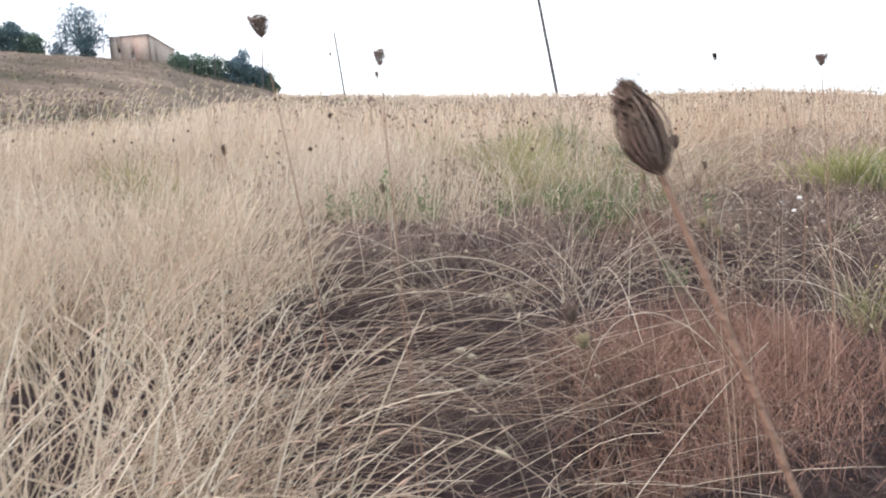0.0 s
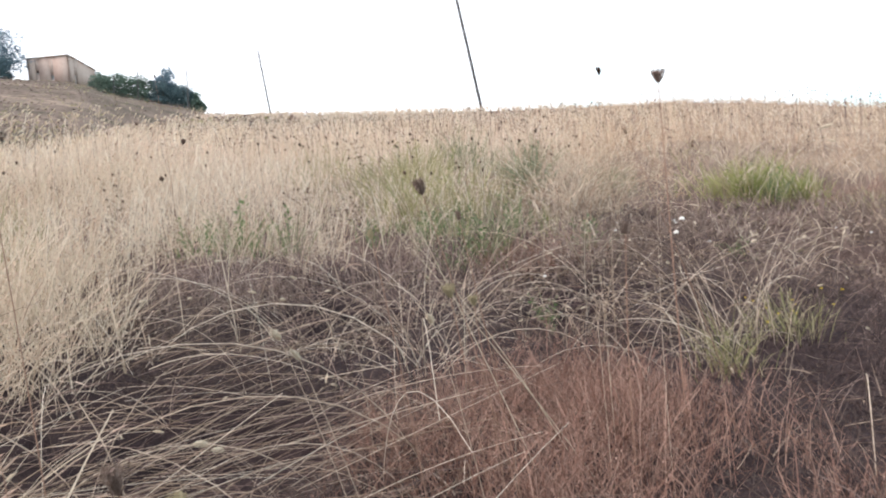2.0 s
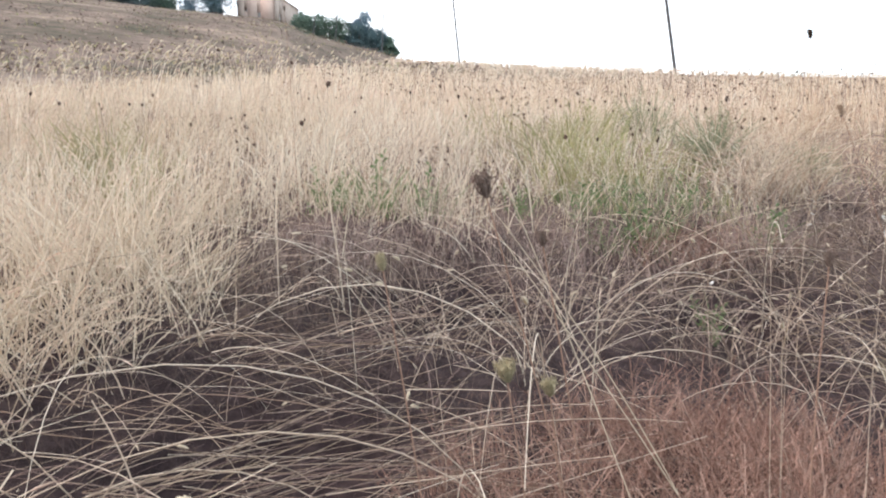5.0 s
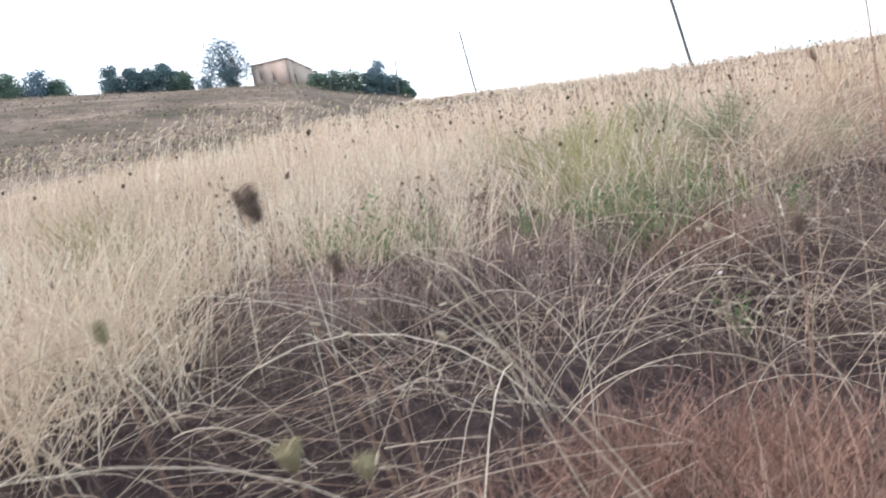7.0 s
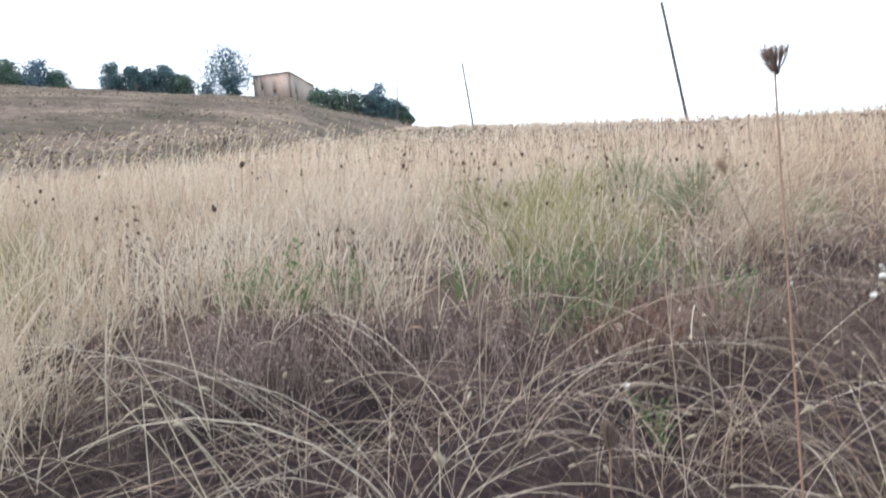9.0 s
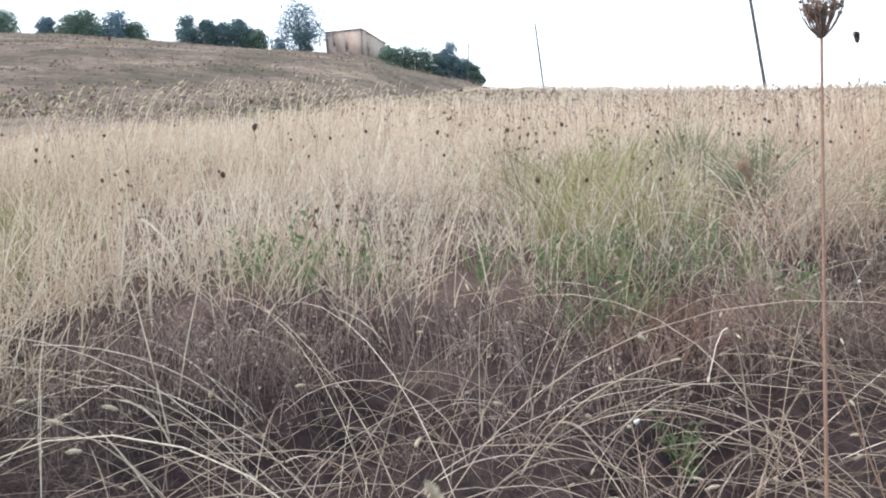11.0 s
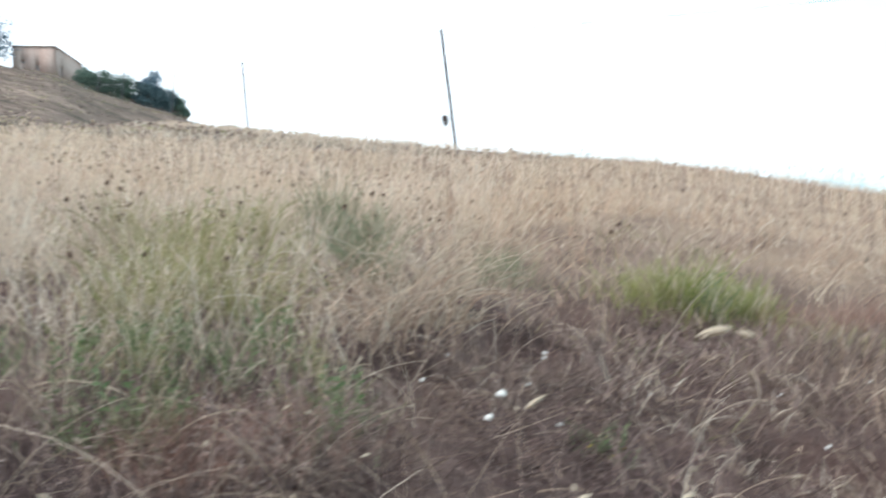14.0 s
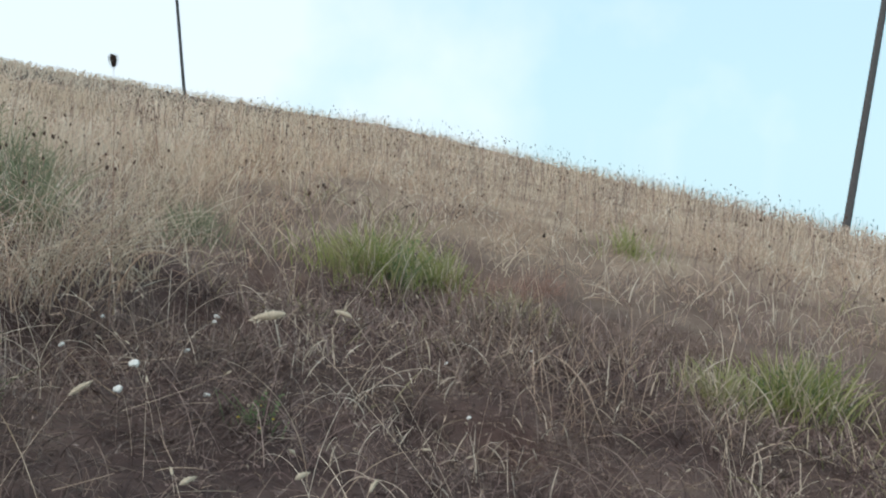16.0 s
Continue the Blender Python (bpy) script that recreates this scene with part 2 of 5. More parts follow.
def ground_material():
    m = bpy.data.materials.new("ground")
    m.use_nodes = True
    n, l = m.node_tree.nodes, m.node_tree.links
    b = n["Principled BSDF"]
    b.inputs["Roughness"].default_value = 0.95
    b.inputs["Specular IOR Level"].default_value = 0.1
    geo = n.new("ShaderNodeNewGeometry")

    def noisy(scale, detail, stops):
        t, r = n.new("ShaderNodeTexNoise"), n.new("ShaderNodeValToRGB")
        t.inputs["Scale"].default_value, t.inputs["Detail"].default_value = scale, detail
        t.inputs["Roughness"].default_value = 0.65
        l.new(geo.outputs["Position"], t.inputs["Vector"])
        els = r.color_ramp.elements
        while len(els) < len(stops):
            els.new(0.5)
        for i, (p, c) in enumerate(stops):
            els[i].position, els[i].color = p, (*c, 1)
        l.new(t.outputs["Fac"], r.inputs[0])
        return t.outputs["Fac"], r.outputs[0]

    soil_f, soil = noisy(14, 8, [(0.3, (0.022, 0.015, 0.016)), (0.5, (0.044, 0.029, 0.030)), (0.7, (0.084, 0.057, 0.054))])
    field_f, field = noisy(0.8, 9, [(0.32, (0.20, 0.14, 0.105)), (0.48, (0.33, 0.24, 0.175)), (0.66, (0.46, 0.35, 0.25))])
    brown_f, brown = noisy(1.3, 10, [(0.3, (0.055, 0.035, 0.032)), (0.5, (0.105, 0.068, 0.060)), (0.7, (0.175, 0.120, 0.102))])
    hill_f, hill = noisy(0.075, 9, [(0.36, (0.090, 0.080, 0.056)), (0.45, (0.138, 0.106, 0.084)), (0.53, (0.195, 0.143, 0.118)), (0.62, (0.285, 0.215, 0.172))])
    length = n.new("ShaderNodeVectorMath")
    length.operation = "LENGTH"
    l.new(geo.outputs["Position"], length.inputs[0])
    # the edges between soil, stubble and hillside wander
    uneven = n.new("ShaderNodeMath")
    uneven.operation, uneven.inputs[1].default_value = "MULTIPLY_ADD", 3.0
    l.new(brown_f, uneven.inputs[0])
    l.new(length.outputs["Value"], uneven.inputs[2])

    def blend(a, b2, lo, hi):
        mr, mix = n.new("ShaderNodeMapRange"), n.new("ShaderNodeMix")
        mr.interpolation_type = "SMOOTHSTEP"
        mr.inputs["From Min"].default_value, mr.inputs["From Max"].default_value = lo, hi
        l.new(uneven.outputs[0], mr.inputs["Value"])
        mix.data_type = "RGBA"
        l.new(mr.outputs["Result"], mix.inputs["Factor"])
        l.new(a, mix.inputs["A"])
        l.new(b2, mix.inputs["B"])
        return mix.outputs["Result"]

    tuft_f, tuft = noisy(0.7, 9, [(0.36, (0.52, 0.55, 0.49)), (0.5, (0.90, 0.90, 0.89)), (0.64, (1.22, 1.18, 1.15))])
    rough = n.new("ShaderNodeMix")
    rough.data_type, rough.blend_type = "RGBA", "MULTIPLY"
    rough.inputs["Factor"].default_value = 1.0
    l.new(hill, rough.inputs["A"])
    l.new(tuft, rough.inputs["B"])
    l.new(blend(blend(blend(soil, brown, 4.9, 6.7), field, 8.5, 16.5), rough.outputs["Result"], 26, 45), b.inputs["Base Color"])
    bp = n.new("ShaderNodeBump")
    bp.inputs["Strength"].default_value, bp.inputs["Distance"].default_value = 0.8, 0.05
    l.new(soil_f, bp.inputs["Height"])
    l.new(bp.outputs[0], b.inputs["Normal"])
    return m


GROUND = ground_material()

# ---------------------------------------------------------------- the lie of the land
# a field that climbs away from the camera to a rounded brow, and a higher hill with a farmhouse beyond a dip
BROW_AZ = [-180, -90, -32, -26, -19.5, -13, -7, -1.4, 2.6, 8.2, 15.6, 22.5, 27.4, 32, 39.3, 47.5, 54.8, 60, 90, 180]
BROW_EL = [-4.5, 1.0, 3.9, 4.55, 5.05, 5.35, 5.5, 5.58, 5.33, 5.0, 4.55, 4.22, 3.97, 3.45, 2.35, 1.2, 0.05, -0.7, -3.5, -4.5]
BROW_R = [12, 12, 12, 12.5, 13, 16, 28, 80, 80, 65, 50, 42, 38, 34, 30, 27, 25, 24, 15, 12]
HILL_AZ = [-180, -90, -45, -34, -29.8, -25.7, -20.3, -14.5, -11.4, -8.6, -6.6, -5, -3.9, -2.2, -1.4, 6, 20]
HILL_EL = [-3, 5.5, 8.6, 9.15, 9.3, 9.25, 8.8, 8.2, 7.95, 7.65, 6.85, 6.45, 6.15, 5.75, 5.45, 4.0, 2.0]
HILL_R = 252.0
GRASS = 0.5


def smooth(v, lo, hi):
    t = np.clip((v - lo) / (hi - lo), 0, 1)
    return t * t * (3 - 2 * t)


BANK_X = [-3.5, -2.0, -1.4, -0.5, 0.0, 0.6, 1.2, 1.7, 2.4, 3.3, 4.0, 5.0, 6.5, 8.5]
BANK_Y = [3.4, 3.85, 4.2, 4.3, 4.45, 4.6, 5.0, 5.5, 6.3, 7.0, 7.3, 7.1, 6.2, 4.4]
TRACK = np.array([(-1.7, -2.6), (-1.42, -1.79), (-0.87, -1.39), (-0.61, -0.8), (-0.35, -0.45), (0.0, 0.0), (0.21, 0.5), (0.44, 0.8), (0.93, 0.88), (1.25, 0.92)])


def hollow(x, y):
    """1 in the trampled, matted strip below the bank of tall grass, 0 in the tall grass."""
    far = np.interp(x, BANK_X, BANK_Y) + 0.18 * np.sin(3.1 * x) + 0.1 * np.sin(7.7 * x + 1)
    left = -1.66 + 0.20 * smooth(1.3 - y, 0, 0.8) + 0.10 * np.sin(2.9 * y + 0.5) + 0.26 * smooth(y, 1.7, 2.7)
    return smooth(x - left, -0.42, 0.22) * smooth(far - y, -0.2, 0.2) * (1 - smooth(x, 6.0, 8.6)) * smooth(y, -2.7, -2.1)


def weedy(x, y):
    """1 where low mixed weeds take the place of the tall straw, on the right-hand part of the slope."""
    r, az = np.hypot(x, y), np.degrees(np.arctan2(x, y))
    return smooth(az + 3 * np.sin(1.9 * r), 1, 13) * (1 - smooth(r + 0.8 * np.sin(0.35 * az), 6.8, 10.5 + 3.0 * smooth(az, 14, 26)))


GREENS = [(4.60, 7.60, 0.58), (5.08, 7.45, 0.36), (6.34, 4.90, 0.60), (5.75, 5.10, 0.34), (8.25, 8.65, 0.45), (-0.90, 4.80, 0.26), (-1.20, 4.90, 0.22), (0.05, 5.05, 0.22), (0.69, 4.40, 0.24),
          (0.98, 4.95, 0.34), (1.20, 5.25, 0.28), (0.80, 7.4, 0.65), (1.00, 6.3, 0.45), (0.45, 5.7, 0.30), (1.95, 7.2, 0.25), (2.0, 10.0, 0.35), (-2.3, 4.5, 0.30)]


def fresh(x, y):
    """1 where green plants crowd out the dry grass."""
    best = np.zeros(np.shape(x))
    for gx, gy, gr in GREENS:
        d = math.hypot(gx, gy)
        ux, uy = -gx / d, -gy / d
        t = np.clip((x - gx) * ux + (y - gy) * uy, 0, 0.45)
        best = np.maximum(best, 1 - smooth(np.hypot(x - gx - t * ux, y - gy - t * uy), gr * 0.7, gr * 1.25))
    return best


PITS = [(-0.62, 2.98, 0.42), (0.85, 3.29, 0.24), (-0.97, 1.55, 0.42), (-0.27, 3.38, 0.26), (0.68, 2.95, 0.30), (3.60, 4.52, 0.38), (3.45, 7.1, 0.50), (1.75, 5.1, 0.36), (5.6, 7.3, 0.40), (-1.65, 3.6, 0.30), (2.7, 6.1, 0.40), (-0.5, 0.75, 0.25)]


def pit(x, y):
    """1 in the small bare holes of the hollow."""
    best = np.zeros(np.shape(x))
    for gx, gy, gr in PITS:
        best = np.maximum(best, 1 - smooth(np.hypot(x - gx, y - gy), gr * 0.55, gr * 1.2))
    return best


def off_track(x, y):
    best = np.full(np.shape(x), 9.0)
    for (ax, ay), (bx, by) in zip(TRACK[:-1], TRACK[1:]):
        dx, dy = bx - ax, by - ay
        t = np.clip(((x - ax) * dx + (y - ay) * dy) / (dx * dx + dy * dy), 0, 1)
        best = np.minimum(best, np.hypot(x - ax - t * dx, y - ay - t * dy))
    return best


def land(x, y):
    x, y = np.asarray(x, float), np.asarray(y, float)
    r, az = np.hypot(x, y), np.degrees(np.arctan2(x, y))
    brow = np.interp(az, BROW_AZ, BROW_R)
    rise = np.tan(np.radians(np.interp(az, BROW_AZ, BROW_EL)))
    top = 1.0 + brow * rise - GRASS
    beyond = np.maximum(r - brow, 0)
    z = np.where(r < brow, top * r / brow, top + beyond * rise - 0.13 * beyond * smooth(beyond, 0, 14))
    crown = 1.0 + HILL_R * np.tan(np.radians(np.interp(az, HILL_AZ, HILL_EL)))
    t = np.clip((r - brow) / (HILL_R - brow), 0, 1)
    over = np.maximum(r - HILL_R, 0)
    hill = top - 2.2 * np.sin(np.pi * np.clip(t * 2.2, 0, 1)) + (crown - top) * (0.82 * t + 0.18 * t * t * (3 - 2 * t)) + over * 0.02 - 0.1 * over * smooth(over, 0, 60)
    on_hill = (1 - smooth(az, -2.0, 9.0)) * smooth(az, -120, -70)
    z = np.where(r < brow, z, z * (1 - on_hill) + hill * on_hill)
    near = smooth(30 - r, 0, 20)
    z = z + near * (0.035 * np.sin(1.7 * x + 0.6) * np.cos(1.3 * y) + 0.02 * np.sin(4.3 * x + 2) * np.sin(3.7 * y)) * smooth(r, 0.2, 2)
    z = z - 0.24 * smooth(x, 1.6, 3.6) * smooth(13 - r, 0, 4) * smooth(r, 2, 5)
    return z - 0.10 * hollow(x, y) * smooth(r, 0.1, 1.0) - 0.17 * pit(x, y)


# ---------------------------------------------------------------- mesh helpers
def mesh_of(name, verts, quads, mats, index=None, shade=False):
    me = bpy.data.meshes.new(name)
    verts, quads = np.asarray(verts, np.float32), np.asarray(quads, np.int32)
    me.vertices.add(len(verts))
    me.vertices.foreach_set("co", verts.ravel())
    me.loops.add(quads.size)
    me.loops.foreach_set("vertex_index", quads.ravel())
    me.polygons.add(len(quads))
    me.polygons.foreach_set("loop_start", np.arange(0, quads.size, 4, dtype=np.int32))
    me.polygons.foreach_set("loop_total", np.full(len(quads), 4, np.int32))
    for m in mats:
        me.materials.append(m)
    if index is not None:
        me.polygons.foreach_set("material_index", np.asarray(index, np.int32))
    me.polygons.foreach_set("use_smooth", np.full(len(quads), shade))
    me.update(calc_edges=True)
    return me


class Batch:
    """Gathers swept stems, heads and blades of one material."""

    def __init__(self):
        self.v, self.q, self.n = [], [], 0

    def sweep(self, base, az, phi, bend, length, radius, seg=4, sides=2, profile=None):
        """Stems from base, leaning phi from upright towards az, bending by bend over their length. Gives the tips and their lean."""
        base = np.atleast_2d(base)
        k = len(base)
        az, phi, bend, length, radius = (np.broadcast_to(np.asarray(a, float), (k,)) for a in (az, phi, bend, length, radius))
        s = np.linspace(0, 1, seg + 1)
        ang = phi[:, None] + bend[:, None] * s
        mid = (ang[:, 1:] + ang[:, :-1]) / 2
        step = (length / seg)[:, None]
        out, up = np.zeros((k, seg + 1)), np.zeros((k, seg + 1))
        out[:, 1:], up[:, 1:] = np.cumsum(np.sin(mid) * step, 1), np.cumsum(np.cos(mid) * step, 1)
        ca, sa = np.cos(az)[:, None], np.sin(az)[:, None]
        pos = np.stack([base[:, :1] + out * ca, base[:, 1:2] + out * sa, base[:, 2:3] + up], -1)
        u = np.stack([-sa, ca, 0 * ca], -1) * np.ones((k, seg + 1, 1))
        v = np.stack([-np.cos(ang) * ca, -np.cos(ang) * sa, np.sin(ang)], -1)
        rad = radius[:, None] * (np.linspace(1, 0.45, seg + 1) if profile is None else np.interp(s, np.linspace(0, 1, len(profile)), profile))
        if sides == 2:
            tw = rng.uniform(0, np.pi, k)[:, None, None]
            w = np.cos(tw) * u + np.sin(tw) * v
            ring = np.stack([pos - w * rad[..., None], pos + w * rad[..., None]], 2)
        else:
            a = np.arange(sides) * 2 * np.pi / sides
            ring = pos[:, :, None] + rad[..., None, None] * (np.cos(a)[:, None] * u[:, :, None] + np.sin(a)[:, None] * v[:, :, None])
        m = ring.shape[2]
        ids = np.arange(k * (seg + 1) * m).reshape(k, seg + 1, m) + self.n
        if m == 2:
            q = np.stack([ids[:, :-1, 0], ids[:, :-1, 1], ids[:, 1:, 1], ids[:, 1:, 0]], -1).reshape(-1, 4)
        else:
            nxt = np.roll(ids, -1, 2)
            q = np.stack([ids[:, :-1], nxt[:, :-1], nxt[:, 1:], ids[:, 1:]], -1).reshape(-1, 4)
        self.v.append(ring.reshape(-1, 3))
        self.q.append(q)
        self.n += k * (seg + 1) * m
        return pos[:, -1], ang[:, -1]

    def cards(self, pos, size, flat=0.0):
        """Small leaves of random turn."""
        k = len(pos)
        a = rng.normal(size=(k, 3))
        a[:, 2] *= 1 - flat
        a /= np.linalg.norm(a, axis=1, keepdims=True)
        b = np.cross(a, rng.normal(size=(k, 3)))
        b /= np.linalg.norm(b, axis=1, keepdims=True)
        size = np.broadcast_to(size, (k,))[:, None]
        corners = [pos - a * size, pos + b * size * 0.45, pos + a * size, pos - b * size * 0.45]
        ids = np.arange(4 * k).reshape(k, 4) + self.n
        self.v.append(np.stack(corners, 1).reshape(-1, 3))
        self.q.append(ids)
        self.n += 4 * k

    def mesh(self, name, mat, shade=True):
        return mesh_of(name, np.concatenate(self.v), np.concatenate(self.q), [mat], shade=shade)


def thing(name, batch, mat, label, category, group="", kind=""):
    return tagged(new(name, batch.mesh(name, mat)), label, category, group, kind)


def part(name, batch, mat, parent, label=""):
    ob = tagged(new(name, batch.mesh(name, mat)), label)
    ob.parent = parent
    return ob


def root(name, x, y, label, category, group="", z=None):
    ob = new(name)
    ob.location = (x, y, float(land(x, y)) if z is None else z)
    ob.empty_display_size = 0.1
    return tagged(ob, label, category, group)


# ---------------------------------------------------------------- ground
def build_ground():
    rad = np.concatenate([np.linspace(0.06, 9, 120), np.geomspace(9.1, 40, 90)[0:], np.geomspace(40.5, 400, 110), np.geomspace(420, 4600, 30)])
    n_az = 420
    # finer steps of azimuth on the side that is looked at
    az = np.interp(np.arange(n_az) / n_az, [0, 0.08, 0.84, 1], [-180, -60, 90, 180])
    a, r = np.meshgrid(np.radians(az), rad)
    x, y = r * np.sin(a), r * np.cos(a)
    z = land(x, y)
    verts = np.stack([x, y, z], -1).reshape(-1, 3)
    ids = np.arange(len(verts)).reshape(len(rad), n_az)
    nxt = np.roll(ids, -1, 1)
    quads = np.stack([ids[:-1], ids[1:], nxt[1:], nxt[:-1]], -1).reshape(-1, 4)
    verts = np.concatenate([verts, [(0, 0, float(land(0.0, 0.0001)))]])
    cap = np.stack([np.full(n_az // 2, len(verts) - 1), ids[0][0::2], nxt[0][0::2], nxt[0][1::2]], -1)
    me = mesh_of("ground", verts, np.concatenate([quads, cap]), [GROUND], shade=True)
    tagged(new("ground", me), "bare brown soil and dry hillside under the grass", "ground", kind="structure")


build_ground()


# ---------------------------------------------------------------- tall dry grass
def scatter(n, r0, r1, az0=-52.0, az1=82.0):
    r = np.sqrt(rng.uniform(r0 * r0, r1 * r1, n))
    a = np.radians(rng.uniform(az0, az1, n))
    return r * np.sin(a), r * np.cos(a), r


def broad(x, y):
    """How much broader, and rarer, single stems are built farther off."""
    return np.clip(np.hypot(x, y) / 2.8, 1, 2.6)


def waves(x, y, f):
    return np.sin(f * x + 1.3 * np.sin(0.7 * f * y)) * np.cos(0.8 * f * y + np.sin(0.9 * f * x + 2))


def tall_grass(n, r0, r1, seg, width, tall, az0=-52.0, az1=82.0, headed=0.75, name="tall_dry_grass"):
    x, y, r = scatter(n, r0, r1, az0, az1)
    keep = rng.uniform(size=n) > hollow(x, y) * 0.985
    keep &= rng.uniform(size=n) < 0.46 + 0.36 * waves(x, y, 2.3) - 0.36 * waves(x, y, 6.1)
    keep &= rng.uniform(size=n) > 0.82 * weedy(x, y)
    keep &= rng.uniform(size=n) > 0.62 * fresh(x, y)
    keep &= rng.uniform(size=n) > smooth(np.degrees(np.arctan2(x, y)), 16, 30) * np.clip(0.38 - 0.9 * waves(x + 2, y, 1.7), 0, 0.85) * smooth(20 - r, 0, 8)
    keep &= off_track(x, y) > 0.6
    side = np.degrees(np.arctan2(x, y))
    keep &= (side > -6) | (r < np.interp(side, BROW_AZ, BROW_R) + 2.0)
    x, y, r = x[keep], y[keep], r[keep]
    k = len(x)
    right = smooth(np.degrees(np.arctan2(x, y)), 16, 34)
    h = tall * np.where(r < 11, rng.uniform(0.5, 1.18, k), rng.uniform(0.62, 1.04, k)) ** 0.8 * (1 + np.where(r < 11, 0.16, 0.09) * waves(x, y, 1.1)) * (1 - 0.30 * np.maximum(weedy(x, y), right * smooth(13 - r, 0, 5))) * (1 - 0.12 * right)
    left = smooth(-1.3 - x, 0, 0.4) * smooth(4.0 - y, 0, 1.5)
    az = np.where(rng.uniform(size=k) < (0.35 + 0.3 * left) * (1 - 0.8 * right), rng.normal(-0.35 - 0.3 * left, 0.6, k), rng.uniform(0, 2 * np.pi, k))
    phi = np.abs(rng.normal(0.12, 0.28, k) + np.where(r > 8, rng.uniform(0, 0.3, k), 0)) + np.where(rng.uniform(size=k) < 0.16, rng.uniform(0.4, 1.0, k), 0) * (r < 10) + left * rng.uniform(0.0, 0.45, k) + right * rng.uniform(0, 0.12, k)
    bend = np.abs(rng.normal(0.15, 0.35, k)) + left * rng.uniform(0.1, 0.7, k) + right * rng.uniform(0, 0.9, k) * (r < 14)
    base = np.stack([x, y, land(x, y) - 0.01], -1)
    b, hd, dull = Batch(), Batch(), Batch()
    wid = (1 - 0.35 * right) * np.maximum(width, 0.00034 * r) * rng.uniform(0.5, 1.3, k) * np.where(rng.uniform(size=k) < 0.15, 1.9, 1.0)
    browned = rng.uniform(size=k) < 0.10 + 0.62 * smooth(np.degrees(np.arctan2(x, y)), 12, 28) * (1 - 0.65 * smooth(r, 11, 22))
    tip, ang = np.zeros((k, 3)), np.zeros(k)
    for to, on in ((b, ~browned), (dull, browned)):
        if on.any():
            tip[on], ang[on] = to.sweep(base[on], az[on], phi[on], bend[on], h[on], wid[on], seg, 2, [1, 0.9, 0.6])
    # blades low on the stem
    low = rng.uniform(size=k) < 0.65
    for to, on in ((b, low & ~browned), (dull, low & browned)):
        m = int(on.sum())
        if m:
            to.sweep(base[on], rng.uniform(0, 6.28, m), rng.uniform(0.1, 0.7, m), rng.uniform(0.2, 1.5, m), h[on] * rng.uniform(0.35, 0.8, m), wid[on] * 1.4, seg, 2, [0.7, 1, 0.8, 0.1])
    # loose spikelets round the tops
    for drop in (0.0, 0.05, 0.10):
        pick = rng.uniform(size=k) < headed * 0.85 * (1 - 0.5 * right)
        m = int(pick.sum())
        at = tip[pick] + rng.normal(0, 1, (m, 3)) * np.array([0.022, 0.022, 0.012]) - np.array([0, 0, drop]) * rng.uniform(0, 1.6, (m, 1))
        hd.cards(at, np.maximum(0.0055, 0.00085 * r[pick]) * rng.uniform(0.5, 1.5, m))
    on = rng.uniform(size=k) < headed
    m = int(on.sum())
    hd.sweep(tip[on], az[on], ang[on], 0.35, rng.uniform(0.03, 0.075, m) * np.where(r[on] < 11, 1.0, 0.6), np.maximum(0.0028, 0.00045 * r[on]) * rng.uniform(0.6, 1.3, m), 3, 2, [0.4, 1, 0.8, 0.1])
    if r1 < 9:
        pick = rng.uniform(size=k) < 0.10
        m = int(pick.sum())
        ears = Batch()
        ears.sweep(base[pick] + (tip[pick] - base[pick]) * rng.uniform(0.75, 1.0, (m, 1)), rng.uniform(0, 6.28, m), rng.uniform(0.3, 1.9, m), 0.3, rng.uniform(0.022, 0.045, m), rng.uniform(0.0035, 0.0055, m), 4, 3, [0.3, 1, 0.9, 0.2])
        thing(name + "_ears", ears, CREAM, "pale cream ears among tall dry grass", "seed heads", kind="stuff")
    if dull.n:
        thing("brownish_dry_grass", dull, STRAW_DULL, "upright brownish dry grass stems on the slope", "dry grass", kind="stuff")
    thing(name, b, STRAW, "upright straw-coloured dry grass stems and blades on the slope", "dry grass", kind="stuff")
    thing(name + "_heads", hd, STRAW_FAR, "pinkish tan seed heads on tall dry grass", "seed heads", kind="stuff")


tall_grass(20000, 1.0, 5.0, 5, 0.0022, 0.45, headed=0.45)
tall_grass(27000, 4.4, 8.5, 4, 0.0029, 0.47, headed=0.6)
tall_grass(40000, 8.0, 15.0, 2, 0.0026, 0.45, headed=0.5)
tall_grass(44000, 14.0, 30.0, 2, 0.004, 0.44, headed=0.45)
tall_grass(9000, 1.0, 7.5, 2, 0.0036, 0.42, 82, 308, headed=0.1, name="surrounding_dry_grass")
tall_grass(5000, 7.0, 16.0, 2, 0.006, 0.42, 82, 308, headed=0.1, name="surrounding_dry_grass")
tall_grass(36000, 28.0, 85.0, 2, 0.008, 0.40, -16, 62, headed=0.35)


